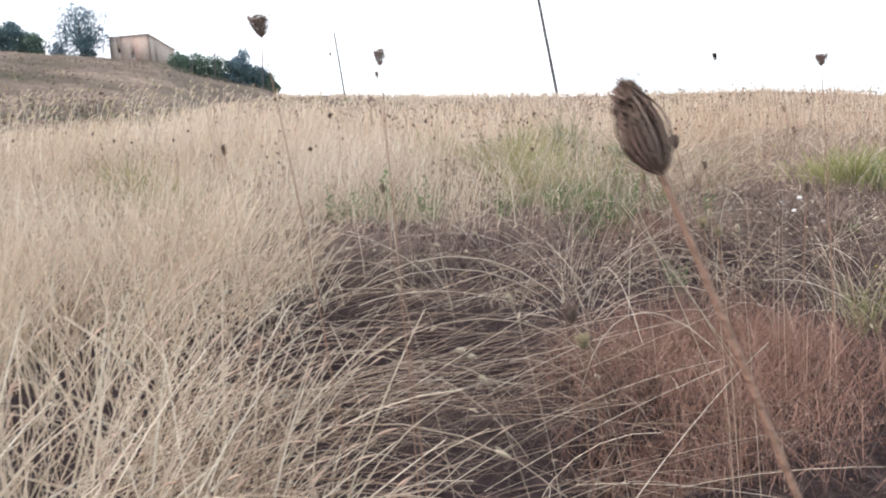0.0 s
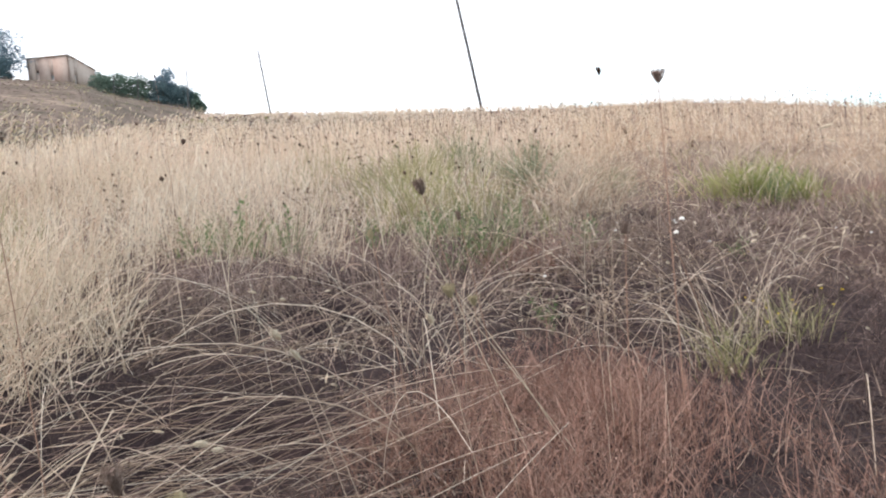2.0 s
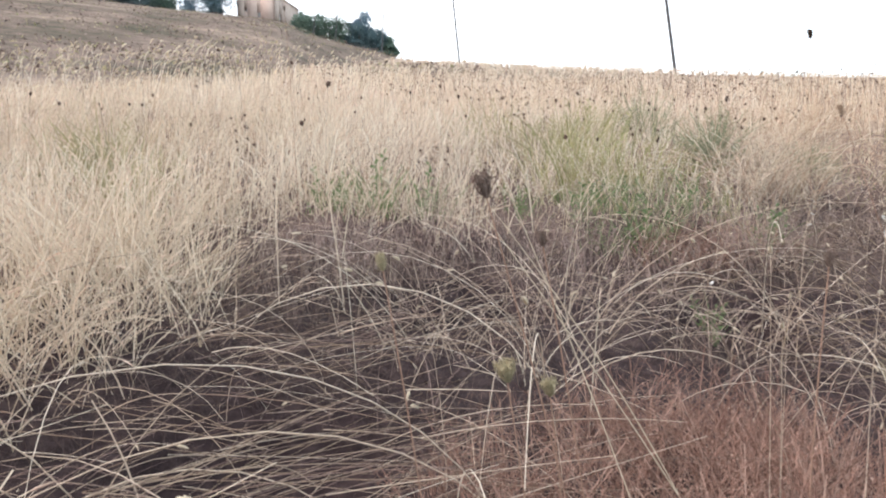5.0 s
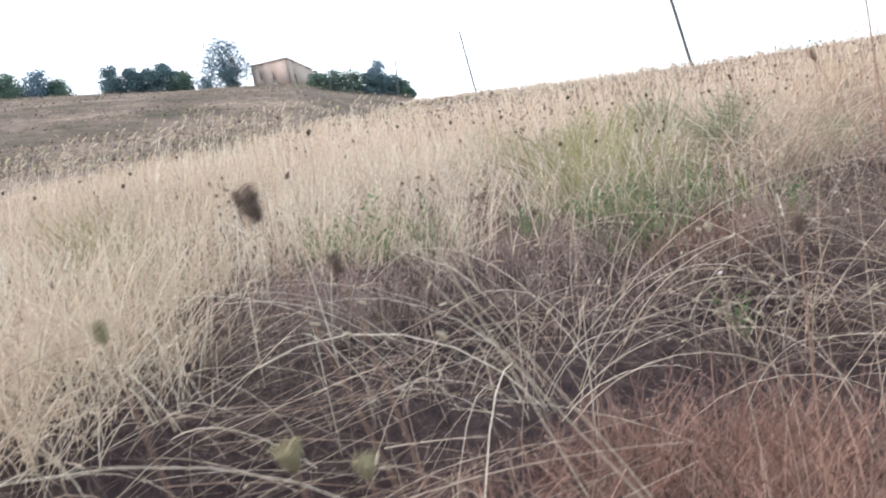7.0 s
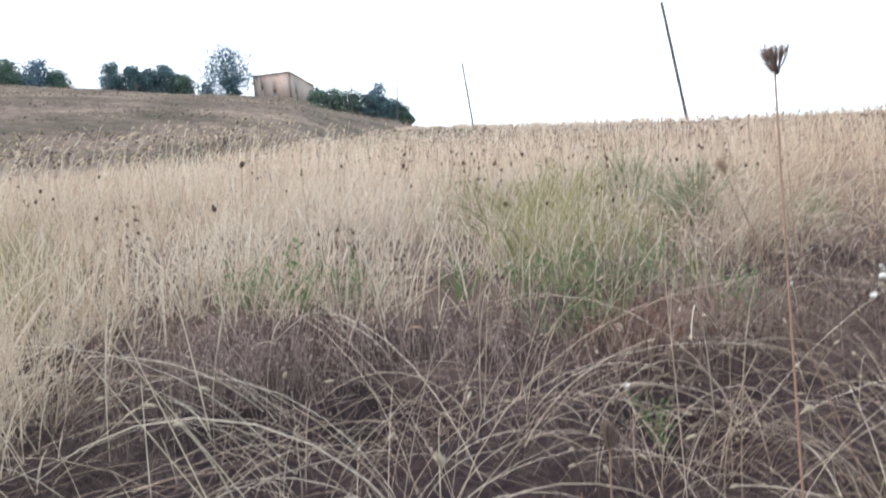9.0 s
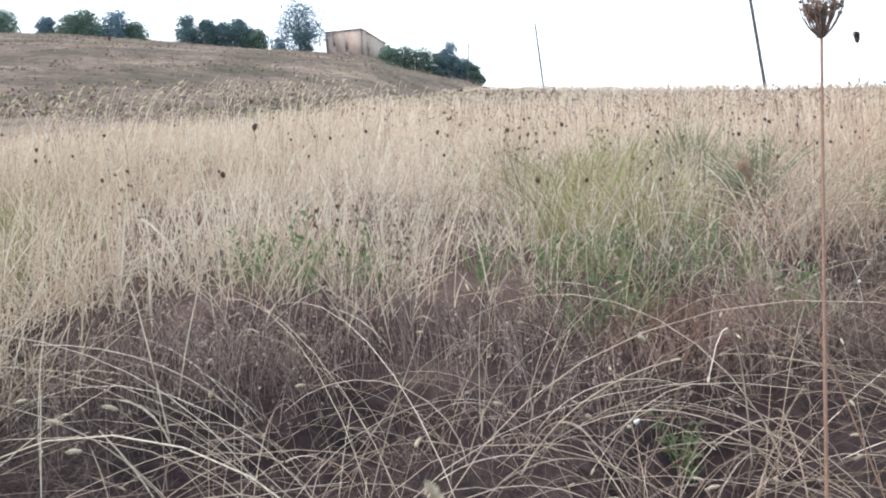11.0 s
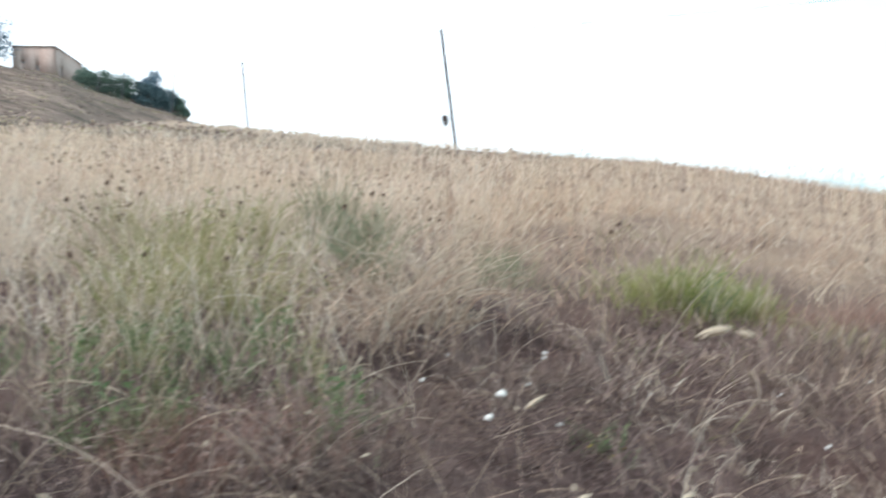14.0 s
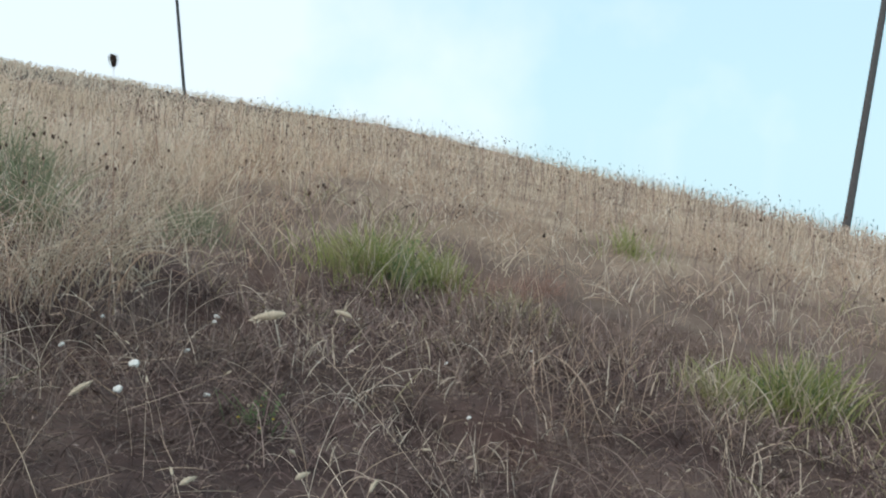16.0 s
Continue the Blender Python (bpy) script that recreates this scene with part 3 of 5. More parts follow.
def mixed_weeds():
    """Low bent grey-brown and olive weeds under and between the straw."""
    for mat, n, keep_all, tall, name, label in ((LITTER, 76000, 0.6, 0.34, "grey_brown_weeds", "bent grey-brown dead weeds on the slope"),
                                                (STRAW, 38000, 0.62, 0.36, "bent_straw", "bent pale straw among the weeds"),
                                                (SAGE, 24000, 0.0, 0.36, "olive_weeds", "olive green weeds in patches on the slope")):
        b = Batch()
        x, y = rng.uniform(-0.3, 11.0, n), rng.uniform(0.8, 12.5, n)
        w = np.maximum(weedy(x, y) * (1 - hollow(x, y)), 1.0 * smooth(x, 2.3, 3.2) * smooth(np.hypot(x, y), 2.2, 3.4) * hollow(x, y) * (y < 7.4))
        w = w * (1 - 0.7 * fresh(x, y))
        patch = np.clip(keep_all + (1 - keep_all) * (waves(x + 3, y, 1.25) * 1.5 - 0.15), 0, 1)
        patch = patch * np.clip(0.62 + 0.9 * waves(x + 5, y, 4.2), 0.06, 1) / broad(x, y) ** 0.6
        keep = (rng.uniform(size=n) < w * patch) & (off_track(x, y) > 0.4)
        x, y = x[keep], y[keep]
        k = len(x)
        base = np.stack([x, y, land(x, y) - 0.01], -1)
        h = tall * rng.uniform(0.4, 1.25, k) * (1 + 0.25 * waves(x, y, 1.7)) * (1 - 0.35 * hollow(x, y))
        tip, ang = b.sweep(base, rng.uniform(0, 6.28, k), rng.uniform(0.0, 0.7, k), rng.uniform(0.1, 1.5, k), h, rng.uniform(0.0009, 0.0022, k) * broad(x, y), 4, 2, [0.9, 1, 0.8, 0.2])
        pick = rng.uniform(size=k) < 0.45
        b.cards(tip[pick] + rng.normal(0, 0.012, (int(pick.sum()), 3)), rng.uniform(0.004, 0.011, int(pick.sum())))
        thing(name, b, mat, label, "dry weeds", kind="stuff")
    # dark stems at the foot of the tall straw
    b = Batch()
    n = 4200
    x, y, r = scatter(n, 1.5, 9.0, -50, 40)
    keep = rng.uniform(size=n) > hollow(x, y)
    keep &= off_track(x, y) > 0.6
    x, y = x[keep], y[keep]
    k = len(x)
    base = np.stack([x, y, land(x, y) - 0.01], -1)
    b.sweep(base, rng.uniform(0, 6.28, k), rng.uniform(0.0, 0.6, k), rng.uniform(0.1, 1.0, k), rng.uniform(0.10, 0.28, k), rng.uniform(0.0012, 0.0022, k), 3, 2)
    thing("dark_stubble", b, LITTER, "grey-brown dead stems at the foot of tall grass", "dead grass", kind="stuff")
    # brown seed stalks scattered in drifts through the straw
    b = Batch()
    n = 5200
    x, y, r = scatter(n, 1.6, 9.0, -52, 6)
    keep = (rng.uniform(size=n) < np.clip(1.1 * waves(x + 1.7, y, 1.5) + 0.12, 0, 1)) & (rng.uniform(size=n) > hollow(x, y)) & (off_track(x, y) > 0.6)
    x, y = x[keep], y[keep]
    k = len(x)
    base = np.stack([x, y, land(x, y) - 0.01], -1)
    tip, ang = b.sweep(base, rng.uniform(0, 6.28, k), rng.uniform(0.0, 0.35, k), rng.uniform(0.0, 0.6, k), rng.uniform(0.24, 0.46, k), rng.uniform(0.0010, 0.0018, k), 3, 2)
    for f in (0.7, 0.8, 0.9, 1.0):
        b.cards(base + (tip - base) * f + rng.normal(0, 0.012, (k, 3)), rng.uniform(0.004, 0.010, k))
    thing("brown_seed_stalks", b, BROWN_WEED, "brown seed stalks in drifts among tall straw", "dried weed", kind="stuff")
    # pale broken pieces that lie on the trampled ground
    b = Batch()
    n = 5200
    x, y = rng.uniform(-1.6, 8.4, n), rng.uniform(-1.4, 7.4, n)
    keep = rng.uniform(size=n) < hollow(x, y) * (0.5 + 0.5 * waves(x, y, 4.0))
    x, y = x[keep], y[keep]
    k = len(x)
    base = np.stack([x, y, land(x, y) + rng.uniform(0.01, 0.14, k)], -1)
    b.sweep(base, rng.uniform(0, 6.28, k), rng.uniform(1.1, 1.9, k), rng.normal(0, 0.3, k), rng.uniform(0.05, 0.30, k), rng.uniform(0.0008, 0.0015, k) * broad(x, y) ** 0.7, 4, 2)
    b.cards(base[::4] + rng.normal(0, 0.02, (len(base[::4]), 3)), rng.uniform(0.004, 0.010, len(base[::4])))
    thing("broken_straw", b, TAN, "tan broken straw lying on the trampled ground", "dead grass", kind="stuff")


mixed_weeds()


def hill_scrub():
    """Tufts and low scrub that roughen the far hillside."""
    for mat, n, label in ((LITTER, 4600, "tan dry tufts scattered over the far hillside"), (SAGE, 2600, "olive scrub scattered over the far hillside"), (MATTED, 3600, "brown dry tufts scattered over the far hillside")):
        b = Batch()
        r = np.exp(rng.uniform(math.log(48.0), math.log(250.0), n))
        a = np.radians(rng.uniform(-48, 1.5, n))
        x, y = r * np.sin(a), r * np.cos(a)
        keep = rng.uniform(size=n) < 0.5 + 0.5 * waves(x + len(label), y, 0.16)
        x, y, r = x[keep], y[keep], r[keep]
        for _ in range(7):
            b.cards(np.stack([x, y, land(x, y) + 0.03], -1) + rng.normal(0, 1, (len(x), 3)) * np.array([1.3, 1.3, 0.05]), rng.uniform(0.06, 0.20, len(x)), 0.6)
        thing("hillside_scrub", b, mat, label, "scrub", kind="stuff")


hill_scrub()


def leaning_grass():
    """A bank of long pale grass that has been laid over towards the hollow."""
    b, hd = Batch(), Batch()
    n = 14000
    x, y = rng.uniform(-4.2, -1.4, n), rng.uniform(-1.7, 3.6, n)
    keep = (rng.uniform(size=n) > hollow(x, y)) & (off_track(x, y) > 0.55) & (rng.uniform(size=n) < 0.55 + 0.25 * waves(x, y, 3.0) - 0.35 * waves(x, y, 7.0))
    x, y = x[keep], y[keep]
    k = len(x)
    base = np.stack([x, y, land(x, y) - 0.01], -1)
    near = smooth(-1.4 - x, 0.0, 0.9)
    az = rng.normal(-0.75, 0.65, k) - 0.5 * smooth(y, 0.2, 0.8) + np.where(rng.uniform(size=k) < 0.35, rng.normal(0, 1.6, k), 0)
    phi = rng.uniform(0.05, 0.95, k) * (1 - 0.35 * near)
    bend = rng.uniform(0.15, 1.1, k) * (1 - 0.3 * near)
    ln = rng.uniform(0.30, 0.66, k)
    tip, ang = b.sweep(base, az, phi, bend, ln, rng.uniform(0.0013, 0.0030, k), 6, 2, [1, 0.9, 0.5])
    on = rng.uniform(size=k) < 0.3
    hd.sweep(tip[on], az[on], ang[on], 0.2, 0.045, 0.003, 4, 3, [0.3, 1, 0.8, 0.1])
    thing("leaning_pale_grass", b, STRAW, "long pale dry grass leaning over towards the hollow", "dry grass", kind="stuff")
    thing("leaning_grass_heads", hd, STRAW_FAR, "pale seed heads on leaning dry grass", "seed heads", kind="stuff")


leaning_grass()


def oat_fringe():
    """Taller pale nodding ears along the left brow of the field."""
    n = 1100
    a = np.radians(rng.uniform(-44, -3, n))
    r = np.minimum(np.interp(np.degrees(a), BROW_AZ, BROW_R), 16) - rng.uniform(-1.0, 5.5, n)
    x, y = r * np.sin(a), r * np.cos(a)
    ok = rng.uniform(size=n) < 0.6 + 0.6 * waves(x, y, 0.8)
    x, y, r = x[ok], y[ok], r[ok]
    n = len(x)
    base = np.stack([x, y, land(x, y)], -1)
    az = rng.normal(0.0, 1.1, n)
    b, hd = Batch(), Batch()
    tip, ang = b.sweep(base, az, 0.05, rng.uniform(0.2, 0.7, n), rng.uniform(0.40, 0.92, n), np.maximum(0.001, 0.0003 * r), 5, 2)
    hd.sweep(tip, az, ang, 0.9, rng.uniform(0.05, 0.10, n), np.maximum(0.0055, 0.00078 * r) * rng.uniform(0.6, 1.4, n), 4, 3, [0.2, 1, 0.9, 0.15])
    thing("nodding_grass", b, PALE, "pale nodding grass stalks along the brow of the field", "dry grass", kind="stuff")
    thing("nodding_grass_ears", hd, CREAM, "pale cream nodding ears of wild grass", "seed heads", kind="stuff")


oat_fringe()


# ---------------------------------------------------------------- matted hollow
def litter():
    b = Batch()
    n = 140000
    x, y = rng.uniform(-2.2, 8.8, n), rng.uniform(-2.6, 7.7, n)
    keep = rng.uniform(size=n) < hollow(x, y) * np.clip(0.5 + 0.7 * waves(x, y, 3.1), 0.1, 1) * (1 - 0.85 * pit(x, y)) / broad(x, y) ** 0.7
    x, y = x[keep], y[keep]
    k = len(x)
    base = np.stack([x, y, land(x, y) + rng.uniform(0, 0.05, k)], -1)
    b.sweep(base, rng.uniform(0, 6.28, k), rng.uniform(0.7, 1.6, k), rng.normal(0.2, 0.35, k), rng.uniform(0.06, 0.28, k), rng.uniform(0.0007, 0.0016, k) * broad(x, y), 3, 2)
    thing("dead_grass_litter", b, MATTED, "dead grass matted over the soil, its brown-grey darkened as shade", "dead grass", kind="stuff")
    b = Batch()
    n = 130000
    x, y = rng.uniform(-2.2, 8.8, n), rng.uniform(-2.6, 7.7, n)
    keep = (rng.uniform(size=n) < hollow(x, y) * np.clip(0.5 + 0.7 * waves(x, y, 2.2), 0.1, 1) * (1 - 0.9 * pit(x, y)) * (1 - 0.45 * smooth(x, 2.0, 3.0)) / broad(x, y) ** 0.7) & (off_track(x, y) > 0.08)
    x, y = x[keep], y[keep]
    k = len(x)
    base = np.stack([x, y, land(x, y)], -1)
    az = rng.uniform(0, 6.28, k)
    ln = rng.uniform(0.10, 0.33, k) * (0.8 + 0.35 * waves(x, y, 1.6))
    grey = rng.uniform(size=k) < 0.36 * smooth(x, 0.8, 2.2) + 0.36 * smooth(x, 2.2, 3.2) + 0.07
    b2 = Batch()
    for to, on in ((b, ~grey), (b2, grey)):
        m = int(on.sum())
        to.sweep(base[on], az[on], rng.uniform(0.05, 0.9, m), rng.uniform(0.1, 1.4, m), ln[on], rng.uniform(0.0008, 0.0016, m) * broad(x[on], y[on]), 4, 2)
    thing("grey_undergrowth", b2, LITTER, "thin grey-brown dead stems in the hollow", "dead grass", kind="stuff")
    thing("brown_undergrowth", b, SHADE_BROWN, "thin upright brown dead stems darkened with the shade of the hollow", "dead grass", kind="stuff")

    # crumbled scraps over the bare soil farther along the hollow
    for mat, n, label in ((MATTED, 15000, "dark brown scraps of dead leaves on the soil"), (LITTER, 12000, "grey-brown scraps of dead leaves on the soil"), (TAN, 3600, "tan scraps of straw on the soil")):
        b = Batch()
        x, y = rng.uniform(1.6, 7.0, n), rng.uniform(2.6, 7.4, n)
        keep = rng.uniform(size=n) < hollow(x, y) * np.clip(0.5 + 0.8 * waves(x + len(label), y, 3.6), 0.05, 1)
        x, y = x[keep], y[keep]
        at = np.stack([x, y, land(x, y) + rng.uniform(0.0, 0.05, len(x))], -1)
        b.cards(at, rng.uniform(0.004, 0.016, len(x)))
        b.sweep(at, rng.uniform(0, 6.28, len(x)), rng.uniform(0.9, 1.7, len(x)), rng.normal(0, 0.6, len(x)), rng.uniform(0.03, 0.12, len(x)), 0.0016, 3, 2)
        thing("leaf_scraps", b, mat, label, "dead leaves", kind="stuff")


litter()


def bank_foot():
    """A dense brown weed that fills the foot of the bank."""
    b = Batch()
    n = 76000
    x, y = rng.uniform(-2.0, 8.4, n), rng.uniform(0.8, 7.8, n)
    far = np.interp(x, BANK_X, BANK_Y)
    band = smooth(y, far - 1.7, far - 0.9) * (1 - smooth(y, far - 0.15, far + 0.25)) * smooth(x, -1.7, -1.3) * (1 - 0.55 * smooth(x, 1.4, 2.2))
    keep = (rng.uniform(size=n) < band / broad(x, y) ** 0.6 * (0.62 + 0.38 * waves(x, y, 3.3)) * (1 - 0.7 * fresh(x, y)) * (1 - 0.9 * pit(x, y)))
    x, y = x[keep], y[keep]
    k = len(x)
    base = np.stack([x, y, land(x, y) - 0.01], -1)
    ln = rng.uniform(0.16, 0.38, k) * (0.9 + 0.25 * waves(x, y, 2.1))
    tip, ang = b.sweep(base, rng.uniform(0, 6.28, k), rng.uniform(0.0, 0.45, k), rng.uniform(0.0, 0.8, k), ln, rng.uniform(0.0008, 0.0015, k) * broad(x, y), 4, 2)
    for f in (0.6, 0.85, 1.0):
        at = base + (tip - base) * f
        b.cards(at + rng.normal(0, 0.012, (k, 3)), rng.uniform(0.004, 0.011, k))
    thing("brown_bank_weed", b, BROWN_WEED, "dense brown dried weed along the foot of the grass bank", "dried weed", kind="stuff")


bank_foot()


def rust_patch(cx, cy, rx, ry, n, name):
    b = Batch()
    r, a = np.sqrt(rng.uniform(0, 1, n)), rng.uniform(0, 6.28, n)
    x, y = cx + rx * r * np.cos(a), cy + ry * r * np.sin(a)
    ok = (off_track(x, y) > 0.1) & (rng.uniform(size=n) < 0.62 + 0.38 * waves(x, y, 5.0) - 0.3 * (r > 0.75))
    x, y = x[ok], y[ok]
    k = len(x)
    base = np.stack([x, y, land(x, y)], -1)
    ln = rng.uniform(0.12, 0.36, k) * (1.1 - 0.5 * r[ok])
    tip, ang = b.sweep(base, rng.uniform(0, 6.28, k), rng.uniform(0.0, 0.8, k), rng.uniform(0, 0.9, k), ln, rng.uniform(0.0010, 0.0024, k), 3, 2)
    for f in (0.45, 0.7, 0.9):
        at = base + (tip - base) * f
        b.sweep(at, rng.uniform(0, 6.28, k), rng.uniform(0.3, 1.1, k), 0.3, rng.uniform(0.03, 0.10, k), 0.0007, 2, 2)
        b.cards(at + rng.normal(0, 0.012, (k, 3)), rng.uniform(0.002, 0.006, k))
    thing(name, b, RUST, "rust-brown dried weed with fine branching stems", "dried weed", kind="stuff")


rust_patch(0.02, 1.05, 0.80, 0.84, 6200, "rust_brown_weed")
rust_patch(0.15, 1.75, 0.45, 0.30, 900, "rust_brown_weed")
rust_patch(1.0, 4.1, 0.45, 0.35, 700, "rust_brown_weed")
rust_patch(5.6, 7.2, 0.6, 0.4, 900, "rust_brown_weed")


def head_mesh():
    """A bristly spindle of unit length along z."""
    b = Batch()
    b.sweep([(0, 0, 0)], 0, 0, 0.12, 1.0, 0.13, 7, 6, [0.25, 0.8, 1.0, 1.0, 0.85, 0.55, 0.1])
    k = 64
    z = rng.uniform(0.05, 0.98, k)
    fat = np.sin(np.pi * np.clip(z, 0.08, 0.95)) ** 0.6
    b.sweep(np.stack([0.10 * z * z, 0 * z, z], -1), np.arange(k) * 2.4, rng.uniform(0.25, 0.6, k), -0.3, 0.09 + 0.09 * fat, rng.uniform(0.014, 0.032, k), 2, 2, [1, 0.8, 0.2])
    a = np.arange(30) * 2.4
    z = np.linspace(0.08, 0.9, 30)
    rad = 0.15 * np.sin(np.pi * np.clip(z, 0.1, 0.92)) ** 0.6
    b.cards(np.stack([rad * np.cos(a) + 0.10 * z * z, rad * np.sin(a), z], -1), rng.uniform(0.05, 0.09, 30))
    return b.mesh("seed_head", CREAM)


HEAD = head_mesh()


def put_head(parent, tip, az, lean, size, label="", fat=1.0):
    ob = tagged(new("seed_head", HEAD), label)
    ob.parent = parent
    ob.matrix_basis = Matrix.Translation([float(v) for v in tip]) @ Euler((0, float(lean), float(az))).to_matrix().to_4x4() @ Matrix.Diagonal((size * fat, size * fat, size, 1))
    return ob


def tussock(x, y, n, reach, aim, spread, label="tussock of long bleached grass stems arching over", mat=None, headed=0.3, low=0.15, thick=1.0, bow=1.0):
    far = float(broad(x, y))
    n, reach, thick = int(n * 0.32 / far ** 0.35), reach * 1.2, thick * far ** 0.6
    ob = root("grass_tussock", x, y, label, "grass tussock", "arching grass tussocks")
    b = Batch()
    a = aim + rng.normal(0, spread, n)
    base = np.stack([rng.normal(0, 0.11, n), rng.normal(0, 0.11, n), np.zeros(n) - 0.01], -1)
    ln = reach * rng.uniform(0.55, 1.4, n)
    lean, curl = rng.uniform(low - 0.15, low + 0.65, n), bow * rng.uniform(0.8, 2.3, n)
    curl = np.maximum(curl, 1.5 * (ln - 0.45))
    wid = thick * rng.uniform(0.0009, 0.0019, n) * np.where(rng.uniform(size=n) < 0.2, 1.6, 1.0)
    tip, ang = Batch().sweep(base, a, lean, curl, ln, wid, 9, 3)
    clear = (off_track(x + tip[:, 0], y + tip[:, 1]) > 0.42) & (tip[:, 2] < 0.60)
    base, a, lean, curl, ln, wid = base[clear], a[clear], lean[clear], curl[clear], ln[clear], wid[clear]
    n = len(a)
    tip, ang = b.sweep(base, a, lean, curl, ln, wid, 9, 3)
    k = n // 4 + 1
    base2 = np.stack([rng.normal(0, 0.09, k), rng.normal(0, 0.09, k), np.zeros(k) - 0.01], -1)
    b.sweep(base2, rng.uniform(0, 6.28, k), rng.uniform(0.1, 1.1, k), rng.uniform(0.3, 1.6, k), reach * rng.uniform(0.3, 0.8, k), thick * rng.uniform(0.0010, 0.0018, k), 6, 2)
    tagged(part("grass_spray", b, mat or (TAN if rng.uniform() < 0.4 else PALE), ob), kind="stuff")
    for i in np.nonzero(rng.uniform(size=n) < headed)[0]:
        put_head(ob, tip[i], a[i], ang[i], rng.uniform(0.020, 0.034), "", rng.uniform(0.8, 1.2))
    return ob


def lodged_straw():
    """Long stems beaten flat that run across the near left of the hollow."""
    for mat, n, label in ((LITTER, 700, "long grey-brown straw beaten flat across the hollow"), (TAN, 900, "long tan straw beaten flat across the hollow"), (PALE, 820, "long bleached straw beaten flat across the hollow")):
        b = Batch()
        x, y = rng.uniform(-1.75, -0.25, n), rng.uniform(0.0, 2.3, n)
        keep = rng.uniform(size=n) < np.clip(0.42 + 0.7 * waves(x, y, 2.6), 0.05, 1) * (1 - 0.55 * smooth(x, -0.8, -0.3)) * (1 - 0.5 * smooth(x, -1.15, -0.75) * smooth(y, 0.9, 1.5)) * (1 - 0.72 * np.maximum(pit(x - 0.1, y), np.maximum(pit(x + 0.15, y), pit(x + 0.45, y))))
        x, y = x[keep], y[keep]
        k = len(x)
        base = np.stack([x - 0.25, y + 0.05, land(x - 0.25, y) + rng.uniform(0.02, 0.24, k)], -1)
        b.sweep(base, rng.normal(-0.2, 0.5, k), rng.uniform(1.05, 1.55, k), rng.uniform(0.0, 0.5, k), rng.uniform(0.35, 0.95, k), rng.uniform(0.0008, 0.0018, k), 7, 3)
        thing("lodged_straw", b, mat, label, "dead grass", kind="stuff")


lodged_straw()
EAST, NORTH, WEST, SOUTH = 0.0, math.pi / 2, math.pi, -math.pi / 2
# the great arching tussocks of the hollow
tussock(-0.21, 2.43, 60, 0.95, WEST - 0.3, 0.9, mat=PALE, low=0.2)
tussock(-0.15, 2.40, 34, 0.85, EAST - 0.2, 0.9, mat=PALE, low=0.2)
tussock(-0.58, 3.25, 46, 0.85, WEST - 0.2, 0.6, mat=PALE, low=0.45)
tussock(-0.52, 3.22, 30, 0.80, EAST - 0.2, 0.7, mat=TAN, low=0.4)
tussock(-0.14, 3.45, 70, 0.40, SOUTH, 1.6, mat=TAN, low=0.2, label="dense tan tuft in the middle of the hollow")
tussock(1.00, 3.08, 42, 0.85, WEST + 0.2, 0.6, mat=PALE, low=0.35)
tussock(0.71, 2.63, 50, 0.80, EAST + 0.3, 0.8, mat=TAN, low=0.3)
tussock(1.42, 3.33, 44, 0.80, WEST - 0.2, 1.0, mat=TAN, low=0.3)
tussock(0.25, 1.88, 16, 0.80, EAST + 0.5, 0.8, mat=PALE, low=0.45)
tussock(-0.38, 1.15, 22, 0.85, WEST, 0.75, low=0.05)
tussock(0.45, 1.55, 9, 0.70, WEST, 1.5, mat=TAN)
tussock(0.95, 1.75, 18, 0.70, EAST, 1.5, mat=TAN)
tussock(1.00, 1.95, 24, 0.65, WEST, 0.7, mat=LITTER)
tussock(-1.58, 1.30, 26, 0.80, EAST - 0.35, 0.95, low=0.35)
tussock(-1.64, 0.70, 28, 0.80, EAST - 0.3, 0.95, low=0.4)
tussock(-1.70, 0.15, 40, 0.75, EAST - 0.5, 0.95, low=0.35)
tussock(-1.62, 1.95, 32, 0.75, EAST - 0.4, 0.95, low=0.35)
tussock(-1.30, 0.55, 20, 0.60, EAST - 0.2, 1.3, low=0.7)
tussock(-1.10, 0.95, 16, 0.60, EAST, 1.3, low=0.7, mat=LITTER)
tussock(-0.85, 0.35, 30, 0.55, EAST + 0.3, 0.9, low=0.7)
tussock(-0.55, 0.75, 22, 0.85, WEST - 0.2, 0.7, low=0.1)
tussock(0.50, 2.70, 30, 0.60, WEST + 0.3, 1.2, mat=LITTER)
tussock(1.55, 3.00, 40, 0.60, SOUTH, 1.3, mat=LITTER)
tussock(1.75, 5.25, 44, 0.60, SOUTH + 0.5, 1.0, mat=LITTER, label="collapsed tussock of grey-brown bent grass", headed=0.2)
tussock(2.45, 5.9, 40, 0.55, SOUTH + 0.3, 1.0, mat=LITTER, label="collapsed tussock of grey-brown bent grass", headed=0.2)
tussock(4.3, 4.4, 46, 0.60, SOUTH, 1.4, label="collapsed tussock of grey-brown bent grass", headed=0.2, mat=LITTER)
tussock(3.9, 3.7, 40, 0.60, EAST, 1.6, label="collapsed tussock of grey-brown bent grass", headed=0.2, mat=LITTER)
tussock(-0.75, 3.15, 26, 0.6, SOUTH, 1.2)
tussock(0.15, 3.25, 26, 0.6, SOUTH, 1.2)
tussock(0.75, 0.75, 22, 0.75, EAST, 1.0, low=0.2)
tussock(0.05, 0.80, 16, 0.75, NORTH, 2.2, low=0.1)
tussock(1.36, 2.50, 46, 0.55, WEST, 1.8, mat=PALE, headed=0.45, low=0.05)
tussock(0.45, 4.00, 40, 0.36, NORTH, 2.4, mat=STRAW, low=0.0, bow=0.5)
